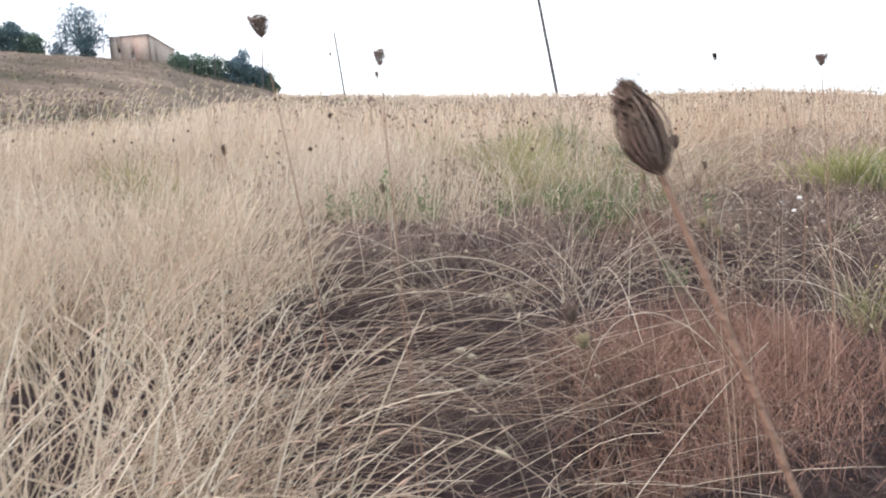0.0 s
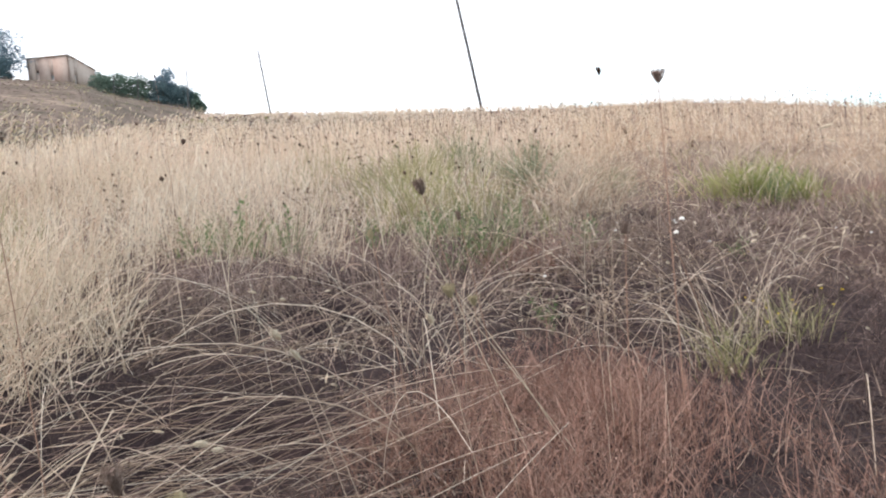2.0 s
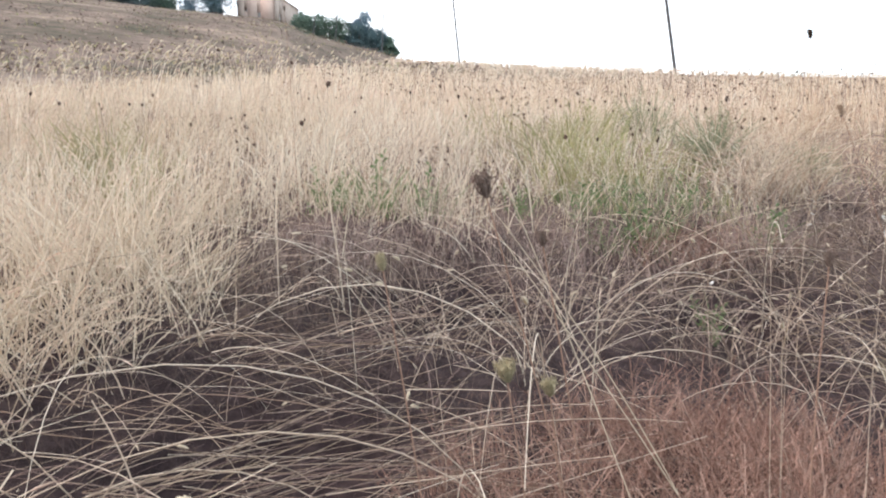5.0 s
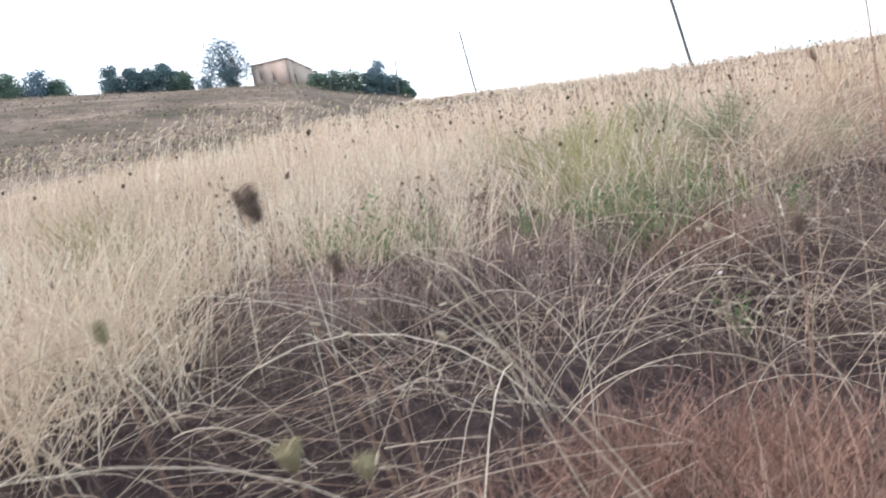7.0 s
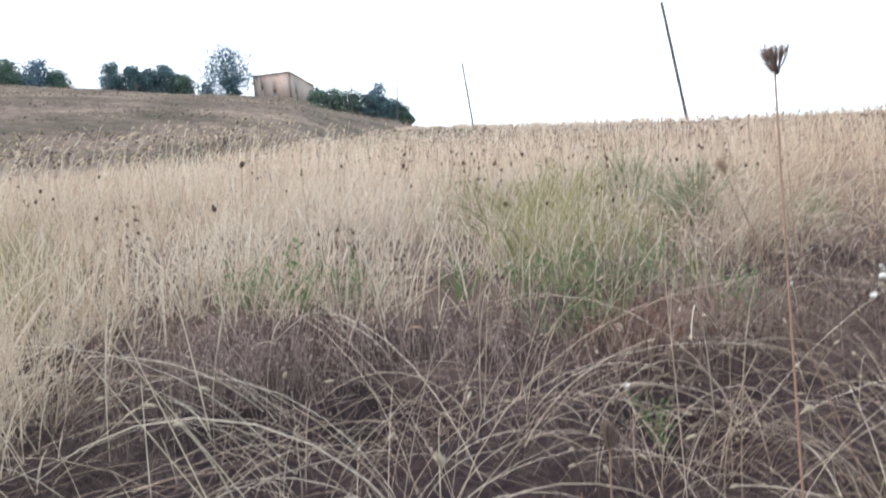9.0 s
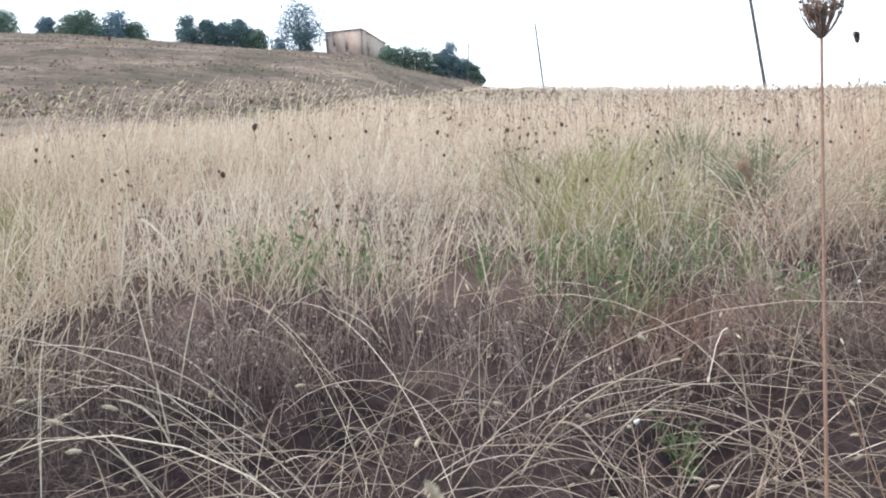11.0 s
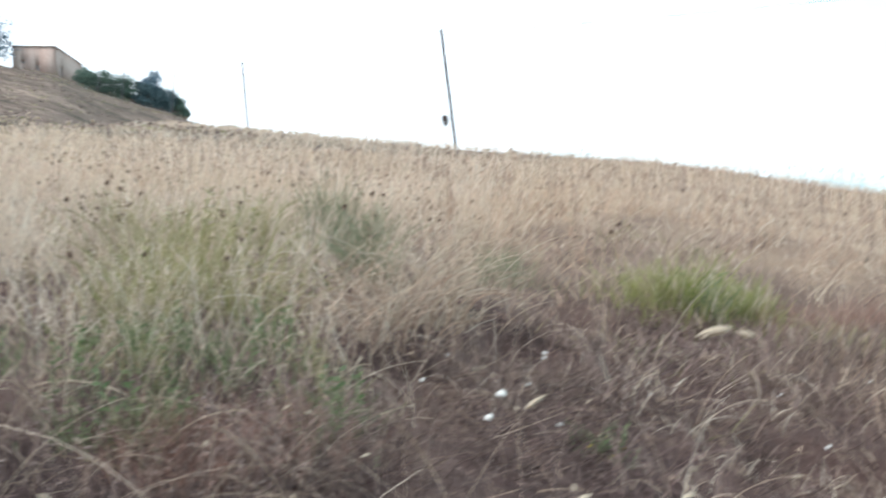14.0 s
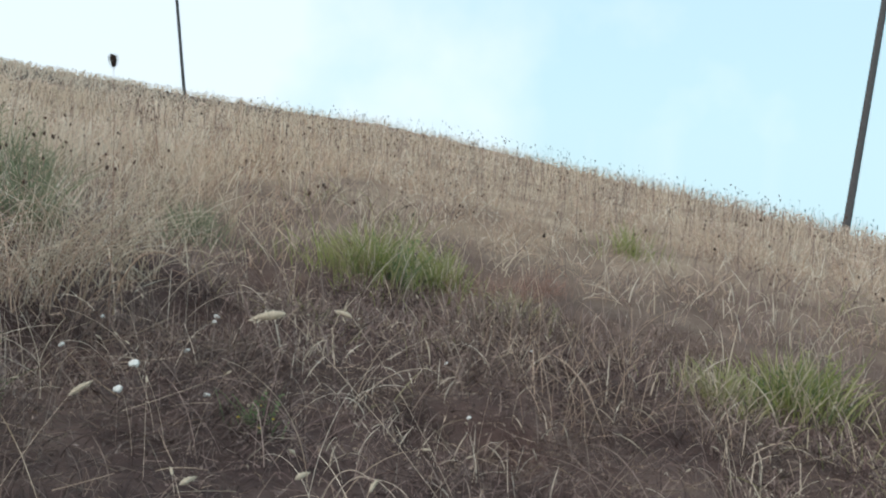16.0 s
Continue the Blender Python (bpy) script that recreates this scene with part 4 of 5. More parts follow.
tussock(0.30, 4.40, 40, 0.40, NORTH, 2.4, mat=STRAW, low=0.0, bow=0.5)
tussock(0.72, 4.20, 40, 0.36, NORTH, 2.4, mat=STRAW, low=0.0, bow=0.5)
tussock(1.15, 2.15, 60, 0.46, EAST + 0.4, 1.2, mat=PALE, low=0.0, bow=0.6)
tussock(1.12, 2.40, 80, 0.52, WEST - 0.3, 0.7, mat=TAN, low=0.5)
tussock(0.98, 1.98, 44, 0.55, NORTH, 1.6, mat=PALE, low=0.1)
tussock(1.40, 2.90, 20, 0.60, WEST, 1.4, mat=TAN, low=0.15)
for tx, ty in ((4.4, 5.1), (4.7, 4.6), (5.1, 4.4), (4.9, 5.4), (5.3, 5.0), (4.2, 4.5), (5.5, 5.6), (4.7, 5.9), (5.2, 6.3), (3.9, 5.2)):
    tussock(tx, ty, 64, 0.36, rng.uniform(0, 6.28), 2.4, mat=BROWN_WEED if rng.uniform() < 0.5 else STRAW_DULL, headed=0.08, low=0.0, bow=0.5, label="small bent tuft of brown dry grass")
for tx, ty in ((1.75, 5.65), (2.0, 5.75), (1.85, 5.95), (1.60, 6.35), (2.15, 6.10), (2.22, 6.45), (1.72, 5.55), (1.92, 6.40), (1.50, 5.75), (2.45, 6.60)):
    tussock(tx, ty, 130, 0.54, SOUTH + 0.3 + rng.normal(0, 0.5), 1.6, mat=STRAW if rng.uniform() < 0.6 else STRAW_DULL, headed=0.1, low=0.0, thick=1.25, bow=0.7, label="tangled clump of pale straw hanging over the hollow")
for tx, ty in ((0.62, 2.55), (0.45, 3.0), (0.85, 3.15), (0.25, 2.75), (0.36, 3.3), (0.62, 3.5), (0.15, 3.0)):
    tussock(tx, ty, 18, 0.50, rng.uniform(0, 6.28), 2.0, mat=TAN, headed=0.15, low=0.1, label="small bent tuft of pale dry grass")
for i in range(22):
    # small bent tufts among the weeds of the right-hand slope
    ta, tr = radians(rng.uniform(6, 36)), rng.uniform(4.2, 7.2)
    tussock(tr * math.sin(ta), tr * math.cos(ta), int(rng.integers(18, 34)), rng.uniform(0.40, 0.55), rng.uniform(0, 6.28), 1.8, mat=PALE if i % 2 else LITTER, headed=0.12, low=0.1,
            label="small bent tuft of pale dry grass" if i % 2 else "small bent tuft of brown dry grass")
for i in range(11):
    tx, ty = rng.uniform(-1.2, 1.7), rng.uniform(1.9, 4.4)
    tussock(tx, ty, int(rng.integers(12, 26)), rng.uniform(0.4, 0.62), rng.uniform(0, 6.28), 1.2, headed=0.3, mat=LITTER if tx > 0.9 or i % 3 == 0 else PALE,
            label="brown tussock of dead bent grass" if tx > 0.9 or i % 3 == 0 else "tussock of long bleached grass stems arching over")


# ---------------------------------------------------------------- green tufts
def stalk_mesh(mat, leaf=0.13, wide=0.012, k=22):
    """A leafy stalk of unit height."""
    b = Batch()
    b.sweep([(0, 0, 0)], 0.0, 0.05, 0.15, 1.0, 0.006, 6, 4)
    z = np.linspace(0.12, 1.0, k)
    base = np.stack([0.10 * z * z, 0 * z, z * 0.985], -1)
    b.sweep(base, np.arange(k) * 2.4, 0.7, 0.7, leaf * (1.15 - 0.6 * z), wide, 4, 2, [0.2, 0.9, 1.0, 0.7, 0.05])
    return b.mesh("leafy_stalk", mat)


STALKS = {GREEN.name: stalk_mesh(GREEN), SAGE.name: stalk_mesh(SAGE), FRESH_GREEN.name: stalk_mesh(FRESH_GREEN, 0.15, 0.011, 34), FEATHER.name: stalk_mesh(FEATHER, 0.16, 0.006, 34), LEAF_FRESH.name: stalk_mesh(LEAF_FRESH, 0.20, 0.030, 14)}


def green_tuft(x, y, radius, n, tall, mat, label, name="green_tuft", flowers=0):
    ob = root(name, x, y, label, "green plant")
    b = Batch()
    r, a = radius * np.minimum(np.abs(rng.normal(0, 0.62, n)), 1.5), rng.uniform(0, 6.28, n)
    px, py = r * np.cos(a), r * np.sin(a)
    z = land(x + px, y + py) - float(land(x, y))
    base = np.stack([px, py, z], -1)
    h = tall * rng.uniform(0.35, 1.15, n) * np.maximum(1.05 - 0.4 * (r / radius) ** 2, 0.3) * (1 + 0.3 * waves(x + px, y + py, 5.0))
    tip, ang = b.sweep(base, a + rng.normal(0, 0.9, n), rng.uniform(0, 0.45, n), rng.uniform(0.1, 1.1, n), h, rng.uniform(0.0010, 0.0024, n) * float(broad(x, y)), 4, 2, [0.8, 1, 0.8, 0.1])
    tagged(part("foliage", b, mat, ob), kind="stuff")
    if radius > 0.3:
        dry = Batch()
        m = n // 4
        on = rng.integers(0, n, m)
        dry.sweep(base[on] + rng.normal(0, 0.05, (m, 3)) * np.array([1, 1, 0]), rng.uniform(0, 6.28, m), rng.uniform(0, 0.6, m), rng.uniform(0.1, 1.0, m), tall * rng.uniform(0.5, 1.15, m), rng.uniform(0.0010, 0.0020, m) * float(broad(x, y)), 4, 2, [0.8, 1, 0.8, 0.1])
        tagged(part("dry_grass", dry, STRAW, ob, "dry straw blades among the green"), kind="stuff")
    for i in range(max(6, n // (11 if mat is FRESH_GREEN else 9 if mat in (LEAF_FRESH, FEATHER) else 14))):
        st = new("leafy_stalk", STALKS[mat.name])
        st.parent = ob
        g = float(h[i]) * 0.85
        st.matrix_basis = Matrix.Translation([float(v) for v in base[i]]) @ Euler((rng.normal(0, 0.22), rng.normal(0, 0.22), rng.uniform(0, 6.28))).to_matrix().to_4x4() @ Matrix.Diagonal((g, g, g, 1))
    for i in range(flowers):
        fl = Batch()
        fl.sweep(np.zeros((7, 3)), np.arange(7) * 0.9, 1.0, 0.3, 0.007, 0.0025, 2, 2, [0.4, 1, 0.6])
        f = part("flower", fl, YELLOW, ob, "small yellow flower")
        f.location = [float(v) for v in tip[-1 - i]]
    return ob


FRESH = "bright green clump of fresh grass in the dry slope"
LEAFY = "green leafy weed under tall dry grass"
OLIVE = "yellowish green patch among dry grass"
green_tuft(4.55, 7.62, 0.66, 440, 0.50, FRESH_GREEN, FRESH)
green_tuft(5.08, 7.40, 0.40, 230, 0.34, FRESH_GREEN, FRESH)
green_tuft(6.42, 4.90, 0.48, 360, 0.46, FRESH_GREEN, FRESH)
green_tuft(6.40, 4.92, 0.34, 110, 0.42, LEAF_FRESH, "dark green leafy weed inside a clump of fresh grass")
green_tuft(4.75, 7.50, 0.34, 80, 0.36, LEAF_FRESH, "dark green leafy weed inside a clump of fresh grass")
green_tuft(5.85, 5.05, 0.34, 200, 0.32, GREEN, FRESH)
green_tuft(8.25, 8.65, 0.42, 130, 0.38, FRESH_GREEN, "pale green clump among grey dry grass")
green_tuft(5.3, 6.6, 0.45, 170, 0.24, SAGE, "dull green clump among grey dry grass")
green_tuft(3.3, 8.4, 0.40, 240, 0.40, FEATHER, "grey-green feathery weed standing above the grass")
green_tuft(-0.85, 4.72, 0.26, 70, 0.34, LEAF_FRESH, LEAFY)
green_tuft(-1.15, 4.86, 0.22, 54, 0.33, LEAF_FRESH, LEAFY)
green_tuft(-0.55, 4.80, 0.20, 44, 0.30, LEAF_FRESH, LEAFY)
green_tuft(0.05, 4.95, 0.22, 40, 0.28, LEAF_FRESH, LEAFY)
green_tuft(0.69, 4.30, 0.20, 70, 0.26, LEAF_FRESH, LEAFY)
green_tuft(0.98, 4.90, 0.34, 54, 0.26, LEAF_FRESH, LEAFY)
green_tuft(1.22, 5.30, 0.32, 44, 0.28, LEAF_FRESH, LEAFY)
green_tuft(0.75, 4.75, 0.24, 36, 0.22, LEAF_FRESH, LEAFY)
green_tuft(0.50, 5.8, 0.40, 170, 0.42, GREEN, OLIVE)
green_tuft(1.95, 7.15, 0.20, 190, 0.62, FEATHER, "grey-green feathery weed standing above the grass")
green_tuft(2.05, 10.0, 0.34, 220, 0.78, FEATHER, "grey-green feathery weed standing above the grass")
green_tuft(0.70, 3.26, 0.03, 18, 0.24, LEAF_FRESH, "small upright green seedling in the brown hollow")
green_tuft(0.78, 7.5, 0.85, 260, 0.56, GREEN, OLIVE)
green_tuft(0.55, 6.6, 0.60, 190, 0.50, SAGE, OLIVE)
green_tuft(1.05, 6.3, 0.60, 200, 0.52, GREEN, OLIVE)
green_tuft(1.20, 8.8, 0.90, 330, 0.52, SAGE, OLIVE)
green_tuft(0.25, 8.8, 0.80, 240, 0.52, SAGE, OLIVE)
green_tuft(1.42, 2.15, 0.16, 100, 0.34, GREEN, "green weed with yellow flowers in the hollow", "flowering_weed", 16)
green_tuft(0.98, 1.90, 0.16, 90, 0.30, GREEN, "pale green grass beside the rust-brown weed")
green_tuft(2.5, 4.4, 0.14, 36, 0.18, LEAF_FRESH, "low green weed with yellow flowers in the hollow", "flowering_weed", 4)
green_tuft(-2.6, 5.4, 0.55, 300, 0.46, SAGE, OLIVE)
green_tuft(-2.25, 4.5, 0.40, 220, 0.40, SAGE, OLIVE)

for i in range(16):
    # leafy weeds and straw mixed at the foot of the bank
    gx, gy = rng.uniform(0.25, 1.5), rng.uniform(4.1, 5.6)
    green_tuft(gx, gy, rng.uniform(0.10, 0.18), int(rng.integers(18, 30)), rng.uniform(0.14, 0.30), LEAF_FRESH if i % 3 else GREEN, LEAFY)
    tussock(gx + rng.normal(0, 0.15), gy + rng.normal(0, 0.15), 36, 0.34, rng.uniform(0, 6.28), 2.4, mat=STRAW, headed=0.12, low=0.0, bow=0.5, label="small upright tuft of pale dry grass")

# ---------------------------------------------------------------- wild carrots and other seed heads
def umbel(b, rays, size, closed):
    """A dried umbel: rays that curve up and inwards from the stem's top, filled with bristly seeds."""
    a = np.arange(rays) * 2.399
    f = np.sqrt((np.arange(rays) + 0.5) / rays)
    zero = np.zeros((rays, 3))
    ln = size * (0.78 + 0.30 * f) * rng.uniform(0.85, 1.1, rays)
    tip, ang = b.sweep(zero, a, 1.0 * f + rng.normal(0, 0.06, rays), -closed * f, ln, size * 0.020 * rng.uniform(0.7, 1.4, rays), 7, 3)
    for j in range(7):
        at = tip * rng.uniform(0.55, 1.02, (rays, 1)) + rng.normal(0, size * 0.05, (rays, 3))
        b.cards(at, size * rng.uniform(0.05, 0.10, rays))
        b.sweep(at, rng.uniform(0, 6.28, rays), rng.uniform(0.0, 1.4, rays), 0.2, size * rng.uniform(0.06, 0.16, rays), size * 0.010, 1, 2)
    # bracts below
    k = 7
    b.sweep(np.zeros((k, 3)), np.arange(k) * 0.9, 1.3, -0.5, size * rng.uniform(0.2, 0.5, k), size * 0.012, 3, 2)


def wild_carrot(head, foot, size, closed, mat, label, stem_w=0.0016, rays=46):
    hx, hy, hz = head
    fx, fy = foot
    ob = root("wild_carrot", fx, fy, label, "wild carrot", "dried wild carrots")
    fz = ob.location.z
    b = Batch()
    dx, dy, dz = hx - fx, hy - fy, hz - fz
    ln, az, lean = math.sqrt(dx * dx + dy * dy + dz * dz), math.atan2(dy, dx), math.atan2(math.hypot(dx, dy), dz)
    tip, ang = b.sweep([(0, 0, -0.02)], az, lean - 0.06, 0.12, ln + 0.02, stem_w, 12, 6, [1.35, 1.2, 1.0, 0.8])
    part("stem", b, CARROT_STEM, ob, "reddish dry stem")
    b = Batch()
    umbel(b, rays, size, closed)
    hd = part("seed_head", b, mat, ob)
    hd.location = (float(tip[0][0]), float(tip[0][1]), float(tip[0][2]))
    hd.rotation_euler = Euler((0, float(ang[0]), az))
    return ob


NEST = "dried brown wild carrot with a closed nest-like head"
wild_carrot((-1.254, -1.401, 0.884), (-0.95, -1.42), 0.043, 2.0, CARROT, NEST, 0.0021, 90)
wild_carrot((0.532, 1.423, 1.175), (0.50, 1.36), 0.046, 0.95, CARROT, "tall dried wild carrot with an open cup-shaped head", 0.0020)
wild_carrot((2.128, 5.655, 1.65), (2.16, 5.68), 0.062, 1.5, DARK_HEAD, NEST)
wild_carrot((-1.467, 0.106, 1.185), (-1.36, 0.17), 0.047, 1.05, CARROT, NEST, 0.0014, 46)
wild_carrot((-1.235, 0.141, 1.12), (-1.22, 0.20), 0.034, 1.15, CARROT, NEST, 0.0011, 36)
wild_carrot((-1.258, -0.038, 1.075), (-1.22, 0.02), 0.014, 1.4, CARROT, NEST, 0.0007, 24)
wild_carrot((-1.19, 3.6, 1.60), (-1.17, 3.66), 0.022, 1.7, CARROT, NEST, 0.0010, 30)
wild_carrot((-1.569, 0.185, 0.96), (-1.52, 0.25), 0.021, 1.7, CARROT, NEST, 0.0008, 30)
wild_carrot((-1.27, -0.101, 0.86), (-1.22, -0.04), 0.018, 1.7, CARROT, NEST, 0.0008, 30)
wild_carrot((-0.515, 0.330, 0.905), (-0.32, 0.42), 0.032, 1.3, CARROT, NEST, 0.001)
wild_carrot((-0.455, 0.309, 0.850), (-0.34, 0.40), 0.018, 1.6, CARROT, NEST, 0.001)
wild_carrot((-0.635, 0.247, 0.835), (-0.55, 0.33), 0.019, 1.6, UMBEL, "small greenish closed umbel over the grass", 0.001)
wild_carrot((-1.018, -0.408, 0.640), (-0.96, -0.33), 0.034, 1.1, CARROT, "open brown dried umbel low in the grass", 0.001)
wild_carrot((-0.968, -0.308, 0.575), (-0.88, -0.24), 0.028, 1.0, UMBEL, "greenish dried umbel low in the grass", 0.001)
wild_carrot((-0.506, 0.226, 0.715), (-0.43, 0.30), 0.026, 1.0, UMBEL, "greenish dried umbel low in the grass", 0.001)
wild_carrot((-0.457, 0.256, 0.690), (-0.40, 0.33), 0.022, 1.1, UMBEL, "greenish dried umbel low in the grass", 0.001)
wild_carrot((0.522, 1.672, 1.025), (0.86, 1.70), 0.030, 1.35, STRAW_DULL, "pale tan dried umbel on a tall pale stem", 0.0012, 20)
wild_carrot((0.122, 0.862, 0.740), (0.11, 0.90), 0.030, 1.6, CARROT, NEST)


def knot_mesh():
    b = Batch()
    b.sweep([(0, 0, -0.6)], 0, 0, 0, 1.2, 0.5, 5, 6, [0.2, 0.8, 1.0, 0.8, 0.2])
    b.cards(rng.normal(0, 0.45, (14, 3)), rng.uniform(0.3, 0.6, 14))
    return b.mesh("seed_head", DARK_HEAD)


KNOT = knot_mesh()


def branched_weed(x, y, tall, label):
    """A dead many-headed weed with dark knots."""
    ob = root("dead_branched_weed", x, y, label, "dead weed")
    k = 6
    for i in range(k):
        b = Batch()
        tip, ang = b.sweep([(0, 0, -0.01)], rng.uniform(0, 6.28), rng.uniform(0.0, 0.18), 0.12, tall * rng.uniform(0.72, 1.05), 0.0014, 5, 3)
        stem = part("stem", b, LITTER, ob)
        for f in (1.0, 0.88):
            kn = new("seed_head", KNOT)
            kn.parent = stem
            g = rng.uniform(0.007, 0.013)
            kn.matrix_basis = Matrix.Translation([float(v) for v in tip[0] * f + rng.normal(0, 0.006, 3)]) @ Matrix.Diagonal((g, g, g, 1))


KNOTS = "dead branched weed with dark knotted heads"
branched_weed(-0.25, 3.86, 0.62, KNOTS)
branched_weed(-0.55, 4.1, 0.58, KNOTS)
branched_weed(0.32, 6.45, 0.72, KNOTS)
branched_weed(0.22, 6.6, 0.74, KNOTS)
branched_weed(-1.6, 4.6, 0.60, KNOTS)


def dark_heads():
    b, hd = Batch(), Batch()
    n = 4800
    x, y, r = scatter(n, 5.0, 24.0, -45, 70)
    side = np.degrees(np.arctan2(x, y))
    ok = ((side > -6) | (r < np.interp(side, BROW_AZ, BROW_R) + 1.0)) & (hollow(x, y) < 0.3) & (rng.uniform(size=n) < 0.45 + 0.55 * smooth(x, -2, 1) + 0.35 * waves(x, y, 0.9))
    x, y, r = x[ok], y[ok], r[ok]
    k = len(x)
    base = np.stack([x, y, land(x, y)], -1)
    az = rng.uniform(0, 6.28, k)
    tip, ang = b.sweep(base, az, rng.uniform(0, 0.12, k), 0.15, np.where(r < 10, rng.uniform(0.42, 0.78, k), rng.uniform(0.38, 0.60, k)), np.maximum(0.0006, 0.00025 * r), 2, 2)
    size = rng.uniform(0.005, 0.014, k) * np.where(rng.uniform(size=k) < 0.10, 1.5, 1.0)
    hd.sweep(tip, az, ang, 0.1, size * 2, size * 0.8, 3, 4, [0.25, 0.95, 0.95, 0.25])
    for _ in range(3):
        hd.cards(tip + np.array([0, 0, 1]) * size[:, None] + rng.normal(0, 1, (k, 3)) * size[:, None] * 0.5, size * 0.5)
    m = 420
    fx, fy, fr = scatter(m, 18.0, 36.0, 12, 62)
    ftip, fang = b.sweep(np.stack([fx, fy, land(fx, fy)], -1), 0.0, 0.0, 0.1, rng.uniform(0.40, 0.64, m), 0.0022, 2, 2)
    fs = rng.uniform(0.010, 0.026, m)
    hd.sweep(ftip, 0.0, fang, 0.1, fs * 2, fs, 3, 4, [0.25, 0.95, 0.95, 0.25])
    thing("dark_seed_stalks", b, LITTER, "thin dead stalks standing above the grass", "seed heads", kind="stuff")
    thing("dark_seed_heads", hd, DARK_HEAD, "small dark brown seed heads over the field", "seed heads", kind="stuff")


dark_heads()


def canary(head, foot, size, droop=0.25):
    """One long stem with a bristly cream head."""
    hx, hy, hz = head
    fx, fy = foot
    ob = root("hare_tail_grass", fx, fy, "pale grass stem with a soft cream seed head", "grass stem", "cream-headed grass stems")
    dx, dy, dz = hx - fx, hy - fy, hz - ob.location.z
    ln, a, lean = math.sqrt(dx * dx + dy * dy + dz * dz), math.atan2(dy, dx), math.atan2(math.hypot(dx, dy), dz)
    b = Batch()
    tip, ang = b.sweep([(0, 0, -0.01)], a, lean - 0.25, 0.5, ln * 1.01, 0.00085, 10, 4)
    part("stem", b, PALE, ob)
    put_head(ob, tip[0], a, ang[0] + droop, size * 0.85, "soft cream seed head", 1.0 if droop > 0.4 else rng.uniform(0.8, 1.3))


canary((-0.844, -0.546, 0.808), (-0.70, -0.28), 0.024)
canary((-0.828, -0.540, 0.786), (-0.68, -0.26), 0.026)
canary((-0.63, -0.196, 0.749), (-0.50, 0.02), 0.030)
canary((-0.994, 0.809, 0.377), (-0.82, 1.0), 0.055)
canary((-0.96, 0.83, 0.352), (-0.80, 1.02), 0.050)
canary((-0.936, -0.266, 0.521), (-0.80, -0.05), 0.030)
canary((-1.268, -0.239, 0.705), (-1.15, 0.0), 0.026)
canary((-1.174, -0.691, 0.735), (-1.05, -0.5), 0.024)
canary((-1.24, -0.832, 0.673), (-1.08, -0.6), 0.022)
canary((0.157, 1.113, 0.649), (0.22, 1.3), 0.028)
canary((0.161, 0.723, 0.939), (0.20, 0.86), 0.024)
canary((-0.047, 0.694, 0.796), (0.02, 0.85), 0.024)
canary((0.087, 0.974, 0.617), (0.16, 1.15), 0.030)
canary((-0.403, 0.934, 0.683), (-0.30, 1.1), 0.034)
canary((-0.657, 1.173, 0.896), (-0.55, 1.3), 0.030)
canary((-0.353, 2.714, 0.667), (-0.25, 2.85), 0.032)
canary((-0.664, 2.263, 0.609), (-0.50, 2.45), 0.044)
canary((-0.824, 2.331, 0.567), (-0.62, 2.5), 0.046)
canary((-0.72, 2.20, 0.54), (-0.55, 2.45), 0.042)
canary((0.385, 2.969, 0.36), (0.48, 3.1), 0.042)
canary((0.56, 3.094, 0.547), (0.66, 3.2), 0.044)
canary((0.13, 3.693, 0.635), (0.2, 3.8), 0.040)
canary((0.572, 3.509, 0.576), (0.65, 3.6), 0.040)
canary((1.773, 2.263, 1.011), (2.35, 1.95), 0.064, 0.9)
canary((2.074, 2.657, 0.935), (2.40, 2.35), 0.046, 0.5)
canary((1.504, 2.54, 0.829), (1.22, 2.60), 0.050)
canary((1.87, 3.16, 0.43), (1.62, 3.05), 0.060)
canary((2.17, 3.14, 0.42), (1.90, 3.02), 0.062)
canary((2.30, 2.96, 0.43), (2.20, 2.9), 0.050)
for i in range(34):
    gx, gy = rng.uniform(-1.3, 3.8), rng.uniform(1.7, 4.4)
    a = rng.uniform(0, 6.28)
    canary((gx + 0.14 * math.cos(a), gy + 0.14 * math.sin(a), float(land(gx, gy)) + rng.uniform(0.22, 0.5)), (gx, gy), rng.uniform(0.02, 0.034))


def bare_stalk(tip, foot, bow):
    """One long bleached stem that has lost its head."""
    ob = root("bleached_grass", foot[0], foot[1], "single long bleached grass stalk leaning over the hollow", "dry grass", "bare grass stalks")
    dx, dy, dz = tip[0] - foot[0], tip[1] - foot[1], tip[2] - ob.location.z
    b = Batch()
    b.sweep([(0, 0, -0.02)], math.atan2(dy, dx), math.atan2(math.hypot(dx, dy), dz) - bow / 2, bow, math.sqrt(dx * dx + dy * dy + dz * dz) + 0.02, 0.0013, 12, 5, [1.1, 1.0, 0.8, 0.45])
    part("stem", b, CREAM, ob)


bare_stalk((-0.448, 1.037, 0.952), (-0.101, 0.999), 0.08)
bare_stalk((-0.516, 1.065, 0.912), (0.076, 1.029), 0.10)
bare_stalk((-0.469, 1.114, 0.879), (0.044, 1.079), 0.25)


